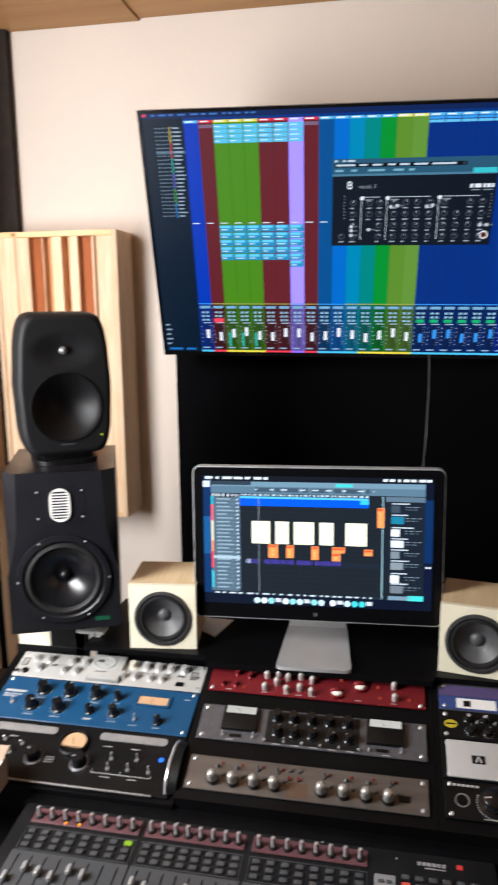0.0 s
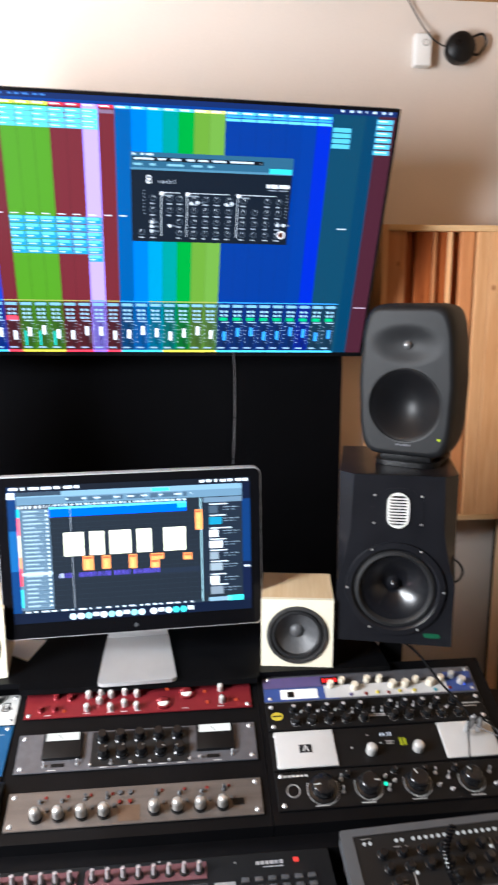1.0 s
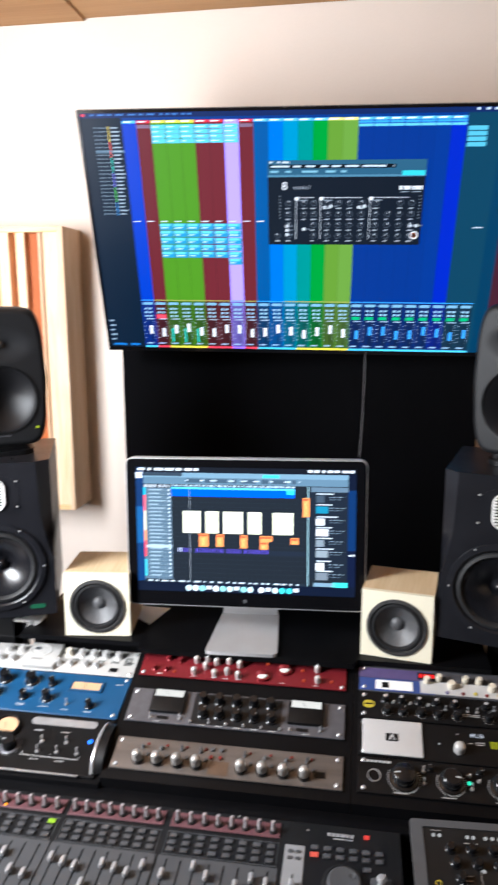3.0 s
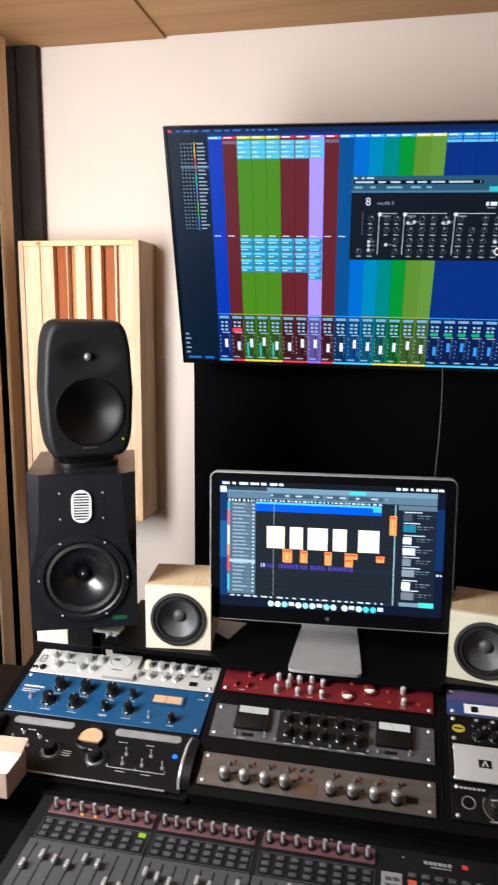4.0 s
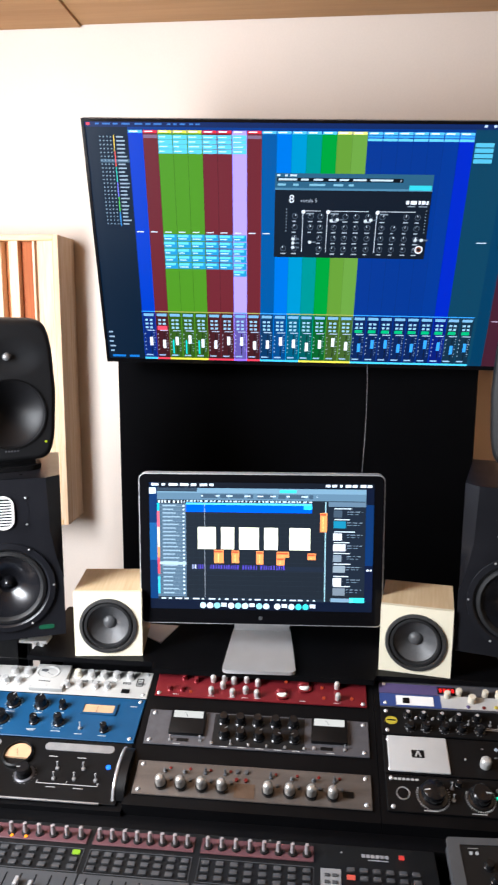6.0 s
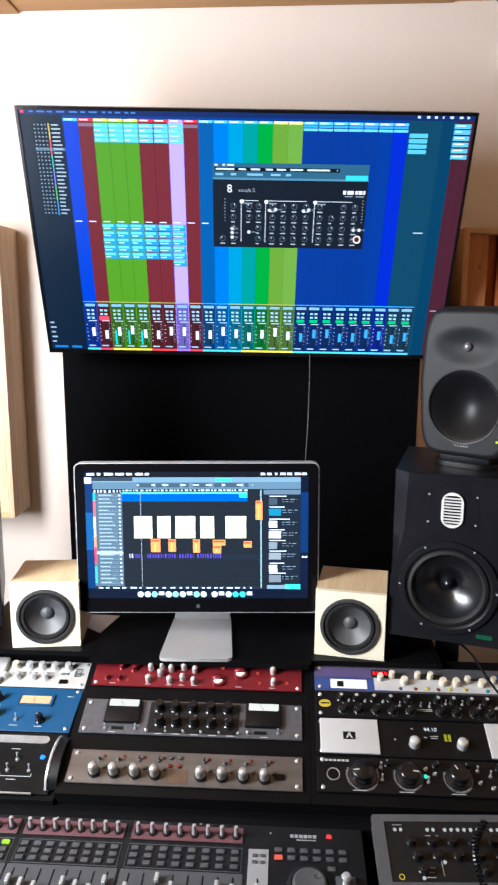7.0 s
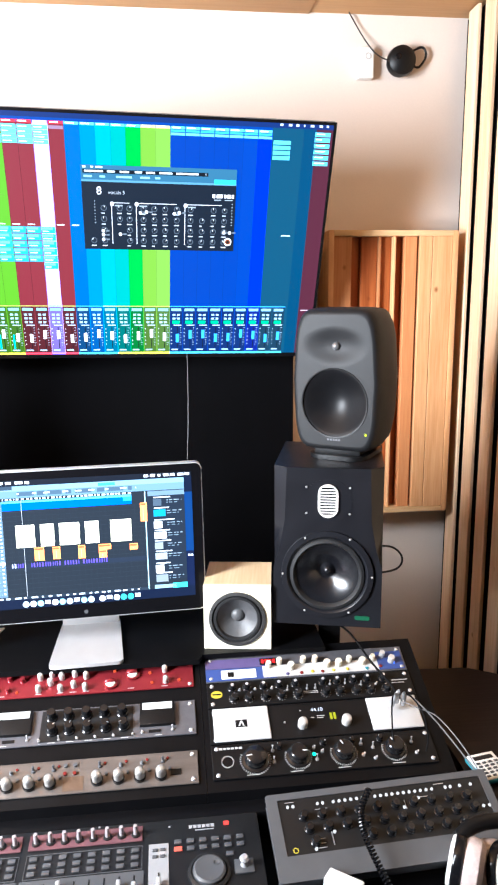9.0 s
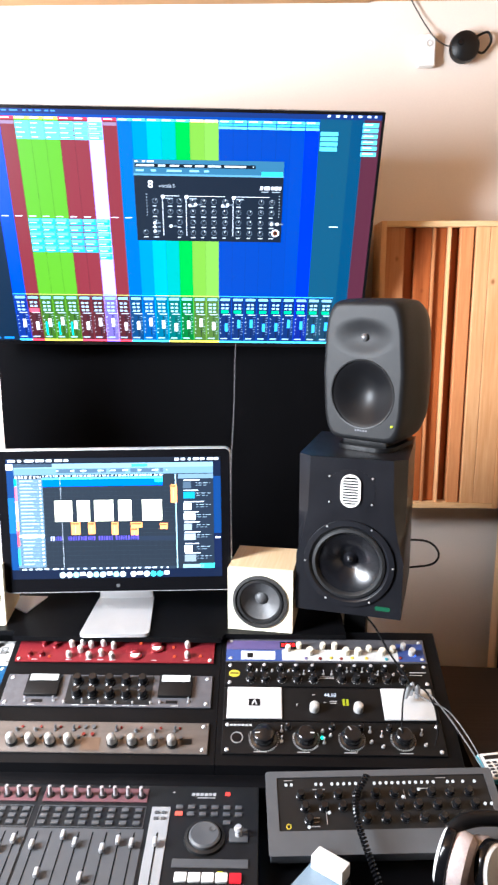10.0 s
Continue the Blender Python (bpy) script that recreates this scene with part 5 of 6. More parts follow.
part("bottom_rail", bx(B(), fx(0.12), fx(0.93), -0.003, 0.0005, 0.0, 0.004, 0.001), STEEL, t, "thin steel bottom rail")

# red preamplifier
t = unit(BAY_C, 0.231, 0.066, REDP, "red_preamplifier", "glossy red anodised preamplifier with clear knobs", screws=False)
for u in (-0.232, 0.232):
    part("screw", CACHE["rack_screw"], None, t, "", pose(u, 0.008, 0.0))
for f, y in ((0.272, 0.048), (0.27, 0.016), (0.325, 0.054), (0.322, 0.032), (0.372, 0.046), (0.372, 0.014), (0.432, 0.052), (0.432, 0.022), (0.487, 0.044), (0.487, 0.014), (0.862, 0.048), (0.866, 0.018)):
    knob(t, fx(f), y, 0.0066, 0.020, KNOBW, mark=None, dome=True)
for f, y in ((0.13, 0.050), (0.13, 0.020), (0.19, 0.045), (0.07, 0.020)):
    knob(t, fx(f), y, 0.0058, 0.013, REDP, mark=None, label="red cap")
for f, y in ((0.605, 0.019), (0.708, 0.040)):
    k = part("meter_hood", lathe(B(), [(0.0125, 0), (0.0125, 0.005), (0.010, 0.009), (0.005, 0.011), (0, 0.0115)], 20, pose(fx(f), y, 0) @ Matrix.Diagonal((1, 0.75, 1, 1))), DIALW, t, "domed white meter")
    part("hood_ring", lathe(B(), [(0.0165, 0), (0.0165, 0.006), (0.0125, 0.007)], 20, pose(fx(f), y, 0) @ Matrix.Diagonal((1, 0.75, 1, 1))), REDP, k)
    part("eyelid", lathe(B(), [(0.0150, 0), (0.0150, 0.006), (0.0125, 0.0115), (0.006, 0.0145), (0, 0.0150)], 20, pose(fx(f) - 0.002, y + 0.0055, 0) @ Matrix.Diagonal((1, 0.52, 1, 1))), REDP, k, "red half hood")
for f, y in ((0.79, 0.045), (0.80, 0.018), (0.62, 0.056), (0.17, 0.015), (0.93, 0.02)):
    lamp(t, fx(f), y, 0.0036, glow((240, 90, 50), 0.4), label="orange indicator")
ink(t, [(fx(f) - 0.007, fx(f) + 0.007, 0.006, 0.0072) for f in (0.10, 0.27, 0.37, 0.43, 0.49, 0.70, 0.86)])

# grey twin compressor
t = unit(BAY_C, 0.110, 0.086, GREYP, "twin_compressor", "grey hammertone twin compressor with two white meters")
for a, b in ((0.105, 0.265), (0.745, 0.905)):
    m0 = part("meter_housing", bx(B(), fx(a), fx(b), 0.024, 0.080, 0.0, 0.010, 0.002), BLACK, t, "black meter housing")
    part("meter_face", bx(B(), fx(a) + 0.006, fx(b) - 0.006, 0.0615, 0.0780, 0.010, 0.0112), glow((236, 232, 222), 0.75), m0, "lit white meter face")
    part("needle", bx(B(), -0.0003, 0.0003, 0, 0.013, 0.0112, 0.0118, m=pose(fx((a + b) / 2), 0.0635, 0, 0, 0, 40)), BLACK, m0)
    ink(t, [(fx(a) + 0.020, fx(a) + 0.046, 0.010, 0.017)], BLACK, "recess", 0.0012)
    toggle(t, fx(a) + 0.006, 0.012, 0.8), toggle(t, fx(b) - 0.006, 0.014, 0.8)
panel(t, fx(0.305), fx(0.715), 0.006, 0.081, 0.0012, SURFD, "centre_panel", "dark centre panel")
for f in (0.35, 0.425, 0.505, 0.585, 0.665):
    knob(t, fx(f), 0.064, 0.0105, 0.024, KNOBB, z=0.001, mark=None)
    knob(t, fx(f) + 0.004, 0.030, 0.0105, 0.024, KNOBB, z=0.001, mark=STEEL)
for f in (0.305, 0.39, 0.47, 0.55, 0.63, 0.715):
    toggle(t, fx(f), 0.010, 0.7)
ink(t, [(fx(f) - 0.008, fx(f) + 0.008, 0.003, 0.0045) for f in (0.15, 0.36, 0.44, 0.52, 0.60, 0.68, 0.83)])

# bronze-grey equaliser
t = unit(BAY_C, -0.002, 0.075, GOLDP, "passive_equaliser", "worn bronze-grey equaliser with eight silver knobs")
KN = (0.118, 0.203, 0.292, 0.377, 0.571, 0.661, 0.751, 0.839)
for f in KN:
    part("knob_skirt", lathe(B(), [(0.0122, 0), (0.0122, 0.006), (0.0105, 0.008)], 20, pose(fx(f), 0.023, 0)), KNOBB, t, "black knob skirt")
    knob(t, fx(f), 0.023, 0.0100, 0.026, KNOBS, mark=None, dome=True, z=0.005)
    part("bat_switch", shared("bat_switch", lambda b: lathe(b, [(0.0042, 0), (0.0042, 0.003), (0.002, 0.004), (0.0028, 0.013), (0, 0.0145)], 10), GREYFR), None, t, "dark bat switch", pose(fx(f) + 0.004, 0.053, 0, rng.choice((-20, 16)), 0, 0))
    part("indicator_light", lathe(B(), [(0.003, 0), (0.003, 0.002), (0, 0.003)], 10, pose(fx(f) + 0.014, 0.060, 0)), INKR, t, "small red lens")
    part("push_button", lathe(B(), [(0.0036, 0), (0.0036, 0.004), (0, 0.0045)], 12, pose(fx(f) + 0.018, 0.036, 0)), GREYFR, t, "dark push button")
for f in (0.435, 0.475):
    part("push_button", lathe(B(), [(0.0042, 0), (0.0042, 0.005), (0, 0.0055)], 12, pose(fx(f), 0.060, 0)), GREYFR, t, "dark green button")
    part("push_button", lathe(B(), [(0.0038, 0), (0.0038, 0.005), (0, 0.0055)], 12, pose(fx(f), 0.042, 0)), INKR, t, "red button")
panel(t, fx(0.430), fx(0.515), 0.006, 0.036, 0.0006, COPPER, "maker_label", "dull copper maker's label")
panel(t, fx(0.88), fx(0.925), 0.022, 0.034, 0.002, BLACK, "rocker_switch", "black rocker switch")

# violet and blue effects unit with cream knobs
t = unit(BAY_R, 0.237, 0.070, GREYP, "effects_unit", "violet and blue effects unit with small cream knobs")
panel(t, fx(0.0), fx(0.34), 0.036, 0.062, 0.0010, PURPLE, "print_field", "violet printed field")
panel(t, fx(0.0), fx(0.345), 0.002, 0.035, 0.0010, NAVY, "print_field", "navy printed field")
panel(t, fx(0.28), fx(0.86), 0.004, 0.036, 0.0016, SILVERW, "print_field", "white printed field")
panel(t, fx(0.86), fx(0.99), 0.004, 0.055, 0.0012, NAVY, "print_field", "blue printed field")
panel(t, fx(0.075), fx(0.245), 0.006, 0.030, 0.0022, PAPER, "label_plate", "white label plate")
panel(t, fx(0.105), fx(0.135), 0.010, 0.024, 0.0032, BLACK, "button", "black button")
dsp = panel(t, fx(0.27), fx(0.355), 0.040, 0.058, 0.0022, BLACK, "display", "black numeric display")
bm = B()
for k in range(4):
    bx(bm, fx(0.278) + 0.009 * k, fx(0.278) + 0.009 * k + 0.006, 0.044, 0.054, 0.0022, 0.0028)
part("digits", bm, glow((255, 30, 30), 0.9), dsp, "glowing red digits")
ink(t, [(fx(0.15), fx(0.19), 0.046, 0.050), (fx(0.20), fx(0.235), 0.042, 0.055), (fx(0.165), fx(0.18), 0.042, 0.054), (fx(0.07), fx(0.12), 0.050, 0.0525)], INKW)
for f in (0.31, 0.365, 0.42, 0.485, 0.545, 0.60, 0.66, 0.715, 0.78, 0.835, 0.89, 0.93):
    k = int(f * 1000) % 3
    knob(t, fx(f), 0.026 + 0.008 * k, 0.0068 if k else 0.0085, 0.018, KNOBC if f < 0.86 else KNOBW, mark=None, skirt=False)
for f, y, mt in ((0.525, 0.012, INKY), (0.63, 0.012, INKY), (0.70, 0.012, INKY), (0.575, 0.010, INKR), (0.87, 0.014, INKR), (0.94, 0.022, glow((70, 110, 255), 1.0)), (0.40, 0.010, PURPLE), (0.47, 0.010, INKR), (0.80, 0.010, TEAL)):
    lamp(t, fx(f), y, 0.0045, mt, "push_button")

# black equaliser with two rows of small knobs
t = unit(BAY_R, 0.169, 0.067, BLACK, "dual_equaliser", "black equaliser with two rows of small knobs")
part("badge", lathe(B(), [(0.013, 0), (0.013, 0.0012), (0, 0.0014)], 24, pose(fx(0.045), 0.034, 0) @ Matrix.Diagonal((1, 0.75, 1, 1))), INKY, t, "yellow oval badge")
ink(t, [(fx(0.025), fx(0.065), 0.0325, 0.0355)], BLACK, "badge_bar", 0.002)
for k, f in enumerate((0.12, 0.19, 0.27, 0.345, 0.425, 0.56, 0.63, 0.71, 0.78, 0.86)):
    kb = knob(t, fx(f), 0.047, 0.0080, 0.017, KNOBB, mark=None)
    # small chrome disc on top imitates the white glint of a glossy knob
    part("knob_cap", shared("bright_cap", lambda b: lathe(b, [(0.0042, 0.0165), (0.0036, 0.0178), (0, 0.0182)], 12), CHROME), None, kb, "chrome cap standing in for the knob's glint")
    knob(t, fx(f) + 0.003, 0.019, 0.0088, 0.018, KNOBB, mark=STEEL)
    dial_marks(t, fx(f) + 0.003, 0.019, 0.0105, 0.012, 9)
for f in (0.155, 0.23, 0.31, 0.385, 0.48, 0.52, 0.595, 0.67, 0.745, 0.82):
    toggle(t, fx(f), 0.034 + 0.008 * (int(f * 100) % 2), 0.7)
ink(t, [(fx(0.46), fx(0.53), 0.022, 0.0235), (fx(0.46), fx(0.53), 0.026, 0.0275), (fx(0.90), fx(0.98), 0.040, 0.042), (fx(0.90), fx(0.96), 0.033, 0.0345)])

# white-cheeked audio interface
t = unit(BAY_R, 0.080, 0.087, BLACK, "audio_interface", "black audio interface between two white end plates")
for a, b in ((0.018, 0.275), (0.745, 0.985)):
    part("end_plate", bx(B(), fx(a), fx(b), 0.003, 0.084, 0.0, 0.005, 0.0025, 3), SILVERW, t, "smooth white end plate")
emb = part("emblem", bx(B(), fx(0.118), fx(0.172), 0.034, 0.052, 0.0048, 0.0058, 0.0005, 1), BLACK, t, "black emblem plate")
part("emblem_mark", plate(B(), [(-0.007, 0), (-0.0035, 0), (0, 0.009), (0.0035, 0), (0.007, 0), (0.0016, 0.013), (-0.0016, 0.013)], [], 0.0057, 0.0063, pose(fx(0.145), 0.0365, 0)), INKW, emb)
for f in (0.425, 0.63):
    knob(t, fx(f), 0.030, 0.0112, 0.022, KNOBW, mark=None, dome=True)
lettering("44.10", 0.0125, glow((200, 205, 215)), t, pose(fx(0.475), 0.062, 0.0012))
ink(t, [(fx(0.50), fx(0.535), 0.050, 0.0515), (fx(0.50), fx(0.53), 0.045, 0.0465), (fx(0.47), fx(0.485), 0.047, 0.0485), (fx(0.42), fx(0.43), 0.066, 0.0675)])
bm = bx(bx(B(), fx(0.560), fx(0.571), 0.040, 0.056, 0.0, 0.001), fx(0.577), fx(0.588), 0.040, 0.056, 0.0, 0.001)
part("level_bars", bm, glow((190, 190, 30), 0.45), t, "yellow level bars")
lamp(t, fx(0.345), 0.040, 0.002, INKW)

# black unit with large scaled dials
t = unit(BAY_R, 0.0, 0.079, BLACK, "dial_equaliser", "black equaliser with large white-scaled dials")
rp = part("round_port", lathe(B(), [(0.0135, 0), (0.0135, 0.002), (0.0118, 0.002), (0.0112, 0.0005)], 24, pose(fx(0.068), 0.038, 0)), STEEL, t)
part("port_hole", lathe(B(), [(0.0114, 0.0008), (0, 0.0009)], 24, pose(fx(0.068), 0.038, 0)), GLOSSB, rp)
for f, r in ((0.190, 0.0235), (0.380, 0.0205), (0.585, 0.0205), (0.815, 0.0190)):
    knob(t, fx(f), 0.038, r, 0.024, KNOBB)
    dial_marks(t, fx(f), 0.038, r * 1.28, r * 1.28 + 0.0036, 27, -205, 25, w=0.0006)
for f, y in ((0.27, 0.055), (0.27, 0.030), (0.455, 0.055), (0.46, 0.028), (0.49, 0.045), (0.67, 0.055), (0.67, 0.030), (0.72, 0.045), (0.72, 0.020), (0.90, 0.050), (0.91, 0.025)):
    toggle(t, fx(f), y, 0.9)
for f, y in ((0.30, 0.062), (0.50, 0.064), (0.63, 0.062), (0.76, 0.062)):
    knob(t, fx(f), y, 0.0060, 0.014, KNOBB)
lamp(t, fx(0.452), 0.040, 0.004, glow((60, 220, 170), 1.0), label="lit green indicator")
ink(t, [(fx(0.035) + 0.0085 * k, fx(0.035) + 0.0085 * k + 0.006, 0.066, 0.0705) for k in range(6)])
ink(t, [(fx(f) - 0.014, fx(f) + 0.014, 0.005, 0.0065) for f in (0.175, 0.365, 0.575, 0.82)])

# ---- the fader controller in the middle of the desk; x along the desk, y up the face, z out ----
t = thing("fader_controller", pose(0, 1.27, 0.690, 7), "grey fader control surface with three banks of channels", "mixing controller")
part("chassis", bx(B(), -0.648, 0.258, -0.34, 0.030, -0.034, -0.001, 0.004), SURFD, t, "dark chassis")
cap = shared("fader_cap", lambda b: (bx(b, -0.0040, 0.0040, -0.0085, 0.0085, 0.004, 0.0135, 0.0024, 3), bx(b, -0.0018, 0.0018, -0.003, 0.003, -0.001, 0.005)), FADER)
key = shared("console_key", lambda b: bx(b, -0.0072, 0.0072, -0.0045, 0.0045, 0.0, 0.0042, 0.0014, 2), BTN)
enc = shared("encoder_stem", lambda b: lathe(b, [(0.0046, 0), (0.0042, 0.012), (0.0036, 0.021), (0, 0.022)], 12), ENCAP)
rim = shared("encoder_base", lambda b: lathe(b, [(0.0085, 0), (0.0080, 0.003), (0.005, 0.004)], 14), SURFD)
slotm = shared("fader_slot", lambda b: bx(b, -0.0012, 0.0012, -0.215, -0.088, 0.0003, 0.0012), BLACKFELT)
low = {(2, 1): 0.07, (2, 4): 0.078, (0, 0): 0.03, (1, 3): 0.05, (2, 2): -0.01, (0, 6): 0.04, (0, 7): 0.045}
for n, (x0, x1) in enumerate(((-0.617, -0.396), (-0.385, -0.191), (-0.178, 0.034))):
    pitch = (x1 - x0) / 8
    part("encoder_strip", bx(B(), x0, x1, -0.016, 0.018, -0.001, 0.0025, 0.001, 1), MAUVE, t, "mauve encoder strip")
    part("fader_panel", bx(B(), x0 - 0.004, x1 + 0.004, -0.335, -0.079, -0.001, 0.0006, 0.0005, 1), SURF, t, "grey fader panel")
    bm = B()
    for d in ((x0, x1, -0.0262, -0.0252), (x0, x1, -0.0762, -0.0752), (x0, x0 + 0.001, -0.0762, -0.0252), (x1 - 0.001, x1, -0.0762, -0.0252)):
        bx(bm, *d, -0.001, 0.0004)
    part("key_outline", bm, GREYFR, t)
    for k in range(8):
        x = x0 + pitch * (k + 0.5)
        e = part("encoder", rim, None, t, "", pose(x, -0.002, 0.0025))
        part("stem", enc, None, e, "", pose(0, 0, 0.002))
        for j in range(3):
            part("key", key, None, t, "", pose(x, -0.0355 - 0.0155 * j, -0.001))
        part("fader_slot", slotm, None, t, "", pose(x, 0, 0))
        part("fader_cap", cap, None, t, "", pose(x, -0.112 - low.get((n, k), 0.006 * ((k * 5 + n) % 4)), 0.0008))
lampm = glow((255, 150, 30), 1.6)
for x in (-0.545, -0.517):
    part("encoder_light", lathe(B(), [(0.003, 0), (0.003, 0.002), (0, 0.003)], 10, pose(x, -0.011, 0.0025)), lampm, t, "lit orange light")
part("lit_key", bx(B(), -0.4165, -0.4025, -0.040, -0.031, -0.001, 0.0036, 0.001, 1), glow((170, 215, 50), 0.9), t, "lit green key")
# master strip
part("master_panel", bx(B(), 0.046, 0.083, -0.335, -0.026, -0.001, 0.0012, 0.0005, 1), MASTER, t, "pale master strip")
part("fader_slot", slotm, None, t, "", pose(0.0645, 0, 0.0008))
part("fader_cap", cap, None, t, "", pose(0.0645, -0.115, 0.0016))
for k in range(2):
    for j in range(2):
        part("key", key, None, t, "", pose(0.0575 + 0.014 * k, -0.041 - 0.014 * j, 0.001) @ Matrix.Scale(0.65, 4))
# transport side
bm = B()
for k in range(6):
    bx(bm, 0.122 + 0.0085 * k, 0.1285 + 0.0085 * k, 0.004, 0.011, -0.001, -0.0003)
bx(bm, 0.134, 0.170, -0.002, 0.000, -0.001, -0.0003)
part("name_print", bm, FADER, t)
part("record_light", bx(B(), 0.190, 0.200, 0.004, 0.013, -0.001, 0.002, 0.001, 1), glow((235, 70, 60), 0.7), t, "small red light")
for k in range(6):
    for j in range(2):
        o = part("key", key, None, t, "", pose(0.1005 + 0.0235 * k, -0.026 - 0.0165 * j, -0.001))
part("lit_key", bx(B(), 0.0930, 0.1080, -0.047, -0.038, 0.0, 0.0042, 0.001, 1), glow((240, 100, 80), 0.7), t, "lit red key")
part("key", key, None, t, "", pose(0.196, -0.062, -0.001))
jw = part("jog_ring", lathe(B(), [(0.040, 0), (0.039, 0.005), (0.033, 0.007), (0.031, 0.002)], 40, pose(0.156, -0.096, -0.001)), SURFD, t)
part("jog_wheel", lathe(B(), [(0.031, 0.0), (0.030, 0.010), (0.026, 0.0125), (0.012, 0.011), (0, 0.011)], 40, pose(0.156, -0.096, -0.001)), SURF, jw, "grey jog wheel")
part("finger_dimple", lathe(B(), [(0.006, 0.0128), (0.005, 0.0122), (0, 0.0115)], 14, pose(0.170, -0.086, -0.001)), SURF, jw)
js = part("joystick_base", bx(B(), 0.202, 0.238, -0.106, -0.076, -0.001, 0.003, 0.002), SURF, t)
part("joystick", lathe(B(), [(0.007, 0.003), (0.005, 0.010), (0.009, 0.018), (0.006, 0.023), (0, 0.024)], 16, pose(0.220, -0.090, 0)), FADER, js, "pale joystick")
part("shuttle_panel", bx(B(), 0.100, 0.240, -0.160, -0.142, -0.001, 0.0015, 0.001, 1), SURF, t)
for k in range(5):
    part("transport_key", bx(B(), 0.108 + 0.0245 * k, 0.130 + 0.0245 * k, -0.190, -0.172, -0.001, 0.005, 0.0018, 2), glow((220, 40, 50), 0.5) if k == 4 else WHITEPL, t, "red record key" if k == 4 else "white transport key")
part("play_light", bx(B(), 0.184, 0.194, -0.170, -0.167, -0.001, 0.0005), glow((210, 220, 40), 1.0), t)
for x, y in ((-0.33, 0.026), (0.085, 0.012), (-0.05, 0.026)):
    part("screw", shared("tiny_screw", lambda b: lathe(b, [(0.0022, 0), (0.0018, 0.001), (0, 0.0012)], 10), STEEL), None, t, "", pose(x, y, -0.001))

# ---- the monitor controller beside it ----
t = thing("sound_mixer", pose(0.270, 1.270, 0.750, 24, 0, 3.0), "grey framed black desktop mixer with rows of lit white keys", "mixer")
MXW, MXH = 0.455, 0.160
bm = B()
plate(bm, round_rect(0, MXW, -MXH, 0, 0.006), [round_rect(0.022, MXW - 0.016, -0.116, -0.013, 0.002)], -0.004, 0.0)
part("frame", bm, GREYFR, t, "grey powder coated frame")
part("case", bx(B(), 0.004, MXW - 0.004, -MXH + 0.004, -0.004, -0.040, -0.004, 0.003), GREYFR, t)
part("top_panel", bx(B(), 0.022, MXW - 0.016, -0.116, -0.013, -0.004, -0.002), SURFD, t, "satin black top panel")
dot = shared("round_key", lambda b: lathe(b, [(0.0030, 0), (0.0030, 0.002), (0.0023, 0.003), (0, 0.003)], 12), glow((232, 230, 226), 0.42))
for x in [0.040, 0.050, 0.096, 0.106] + [0.126 + 0.0112 * k for k in range(6)] + [0.206 + 0.0112 * k for k in range(11)] + [0.345, 0.355, 0.374, 0.396]:
    part("lit_key", dot, None, t, "", pose(x * 1.055 - 0.002, -0.027, -0.002))
for x, y in ((0.100, -0.044), (0.113, -0.083), (0.253, -0.055), (0.285, -0.041), (0.074, -0.093), (0.074, -0.101), (0.074, -0.109), (0.402, -0.072), (0.414, -0.072)):
    part("lit_key", dot, None, t, "", pose(x * 1.055, y, -0.002))
ring = [(0.0050, 0), (0.0050, 0.001), (0.0036, 0.001), (0.0036, 0)]
part("emblem", lathe(B(), ring, 20, pose(0.040, -0.107, -0.002)), INKY, t, "yellow ring emblem")
for k in range(10):
    for j in range(3):
        if (k, j) in ((1, 2), (2, 2)):
            continue
        x = 0.064 + 0.035 * k + 0.006 * j
        if x < MXW - 0.03:
            knob(t, x * 1.05, -0.049 - 0.024 * j, 0.0078, 0.015, KNOBB, z=-0.002, mark=None)
ink(t, [(0.082, 0.100, -0.093, -0.0918), (0.082, 0.098, -0.101, -0.0998), (0.082, 0.099, -0.109, -0.1078), (0.092, 0.116, -0.0385, -0.0375), (0.290, 0.320, -0.0405, -0.0393), (0.340, 0.360, -0.0195, -0.0185), (0.036, 0.054, -0.0195, -0.0185)], FADER, "print", -0.0015)
ink(t, [(0.113, 0.114, -0.106, -0.075), (0.270, 0.271, -0.060, -0.042)], FADER, "print", -0.0015)
for x in (0.03, MXW - 0.03):
    for y in (-0.015, -MXH + 0.02):
        part("foot", bx(B(), x - 0.01, x + 0.01, y - 0.01, y + 0.01, -0.125 - y * 0.42 if y > -0.1 else -0.075, -0.040), RUBBER, t)

# ---- small things ----
# wall box and round camera near the ceiling
t = thing("wall_box", pose(0.786, FRONT - 0.001, 2.458), "small white plastic box on the wall", "wall box")
part("cover", bx(B(), -0.027, 0.027, -0.034, 0.0, -0.048, 0.046, 0.006, 3), WHITEPL, t)
part("lens_ring", lathe(B(), [(0.011, 0.0), (0.010, 0.003), (0.007, 0.003)], 20, pose(0.006, -0.034, 0.018) @ UP), WHITEP, t)
t = thing("wall_camera", pose(0.904, FRONT - 0.001, 2.464), "round black camera fixed to the wall", "camera")
part("body", lathe(B(), [(0.028, 0.0), (0.043, 0.008), (0.048, 0.030), (0.045, 0.048), (0.031, 0.060), (0.0, 0.066)], 32, UP), BLACK, t)
part("bracket", tube(B(), bend([(0.030, -0.02, 0.030), (0.075, -0.02, 0.048), (0.088, -0.02, 0.020), (0.066, -0.02, -0.012), (0.045, -0.02, -0.010)], 6), 0.004, 8), BLACK, t)
part("lens", lathe(B(), [(0.010, 0.060), (0.009, 0.066), (0, 0.068)], 16, pose(-0.018, 0, 0.006) @ UP), GLOSSB, t)
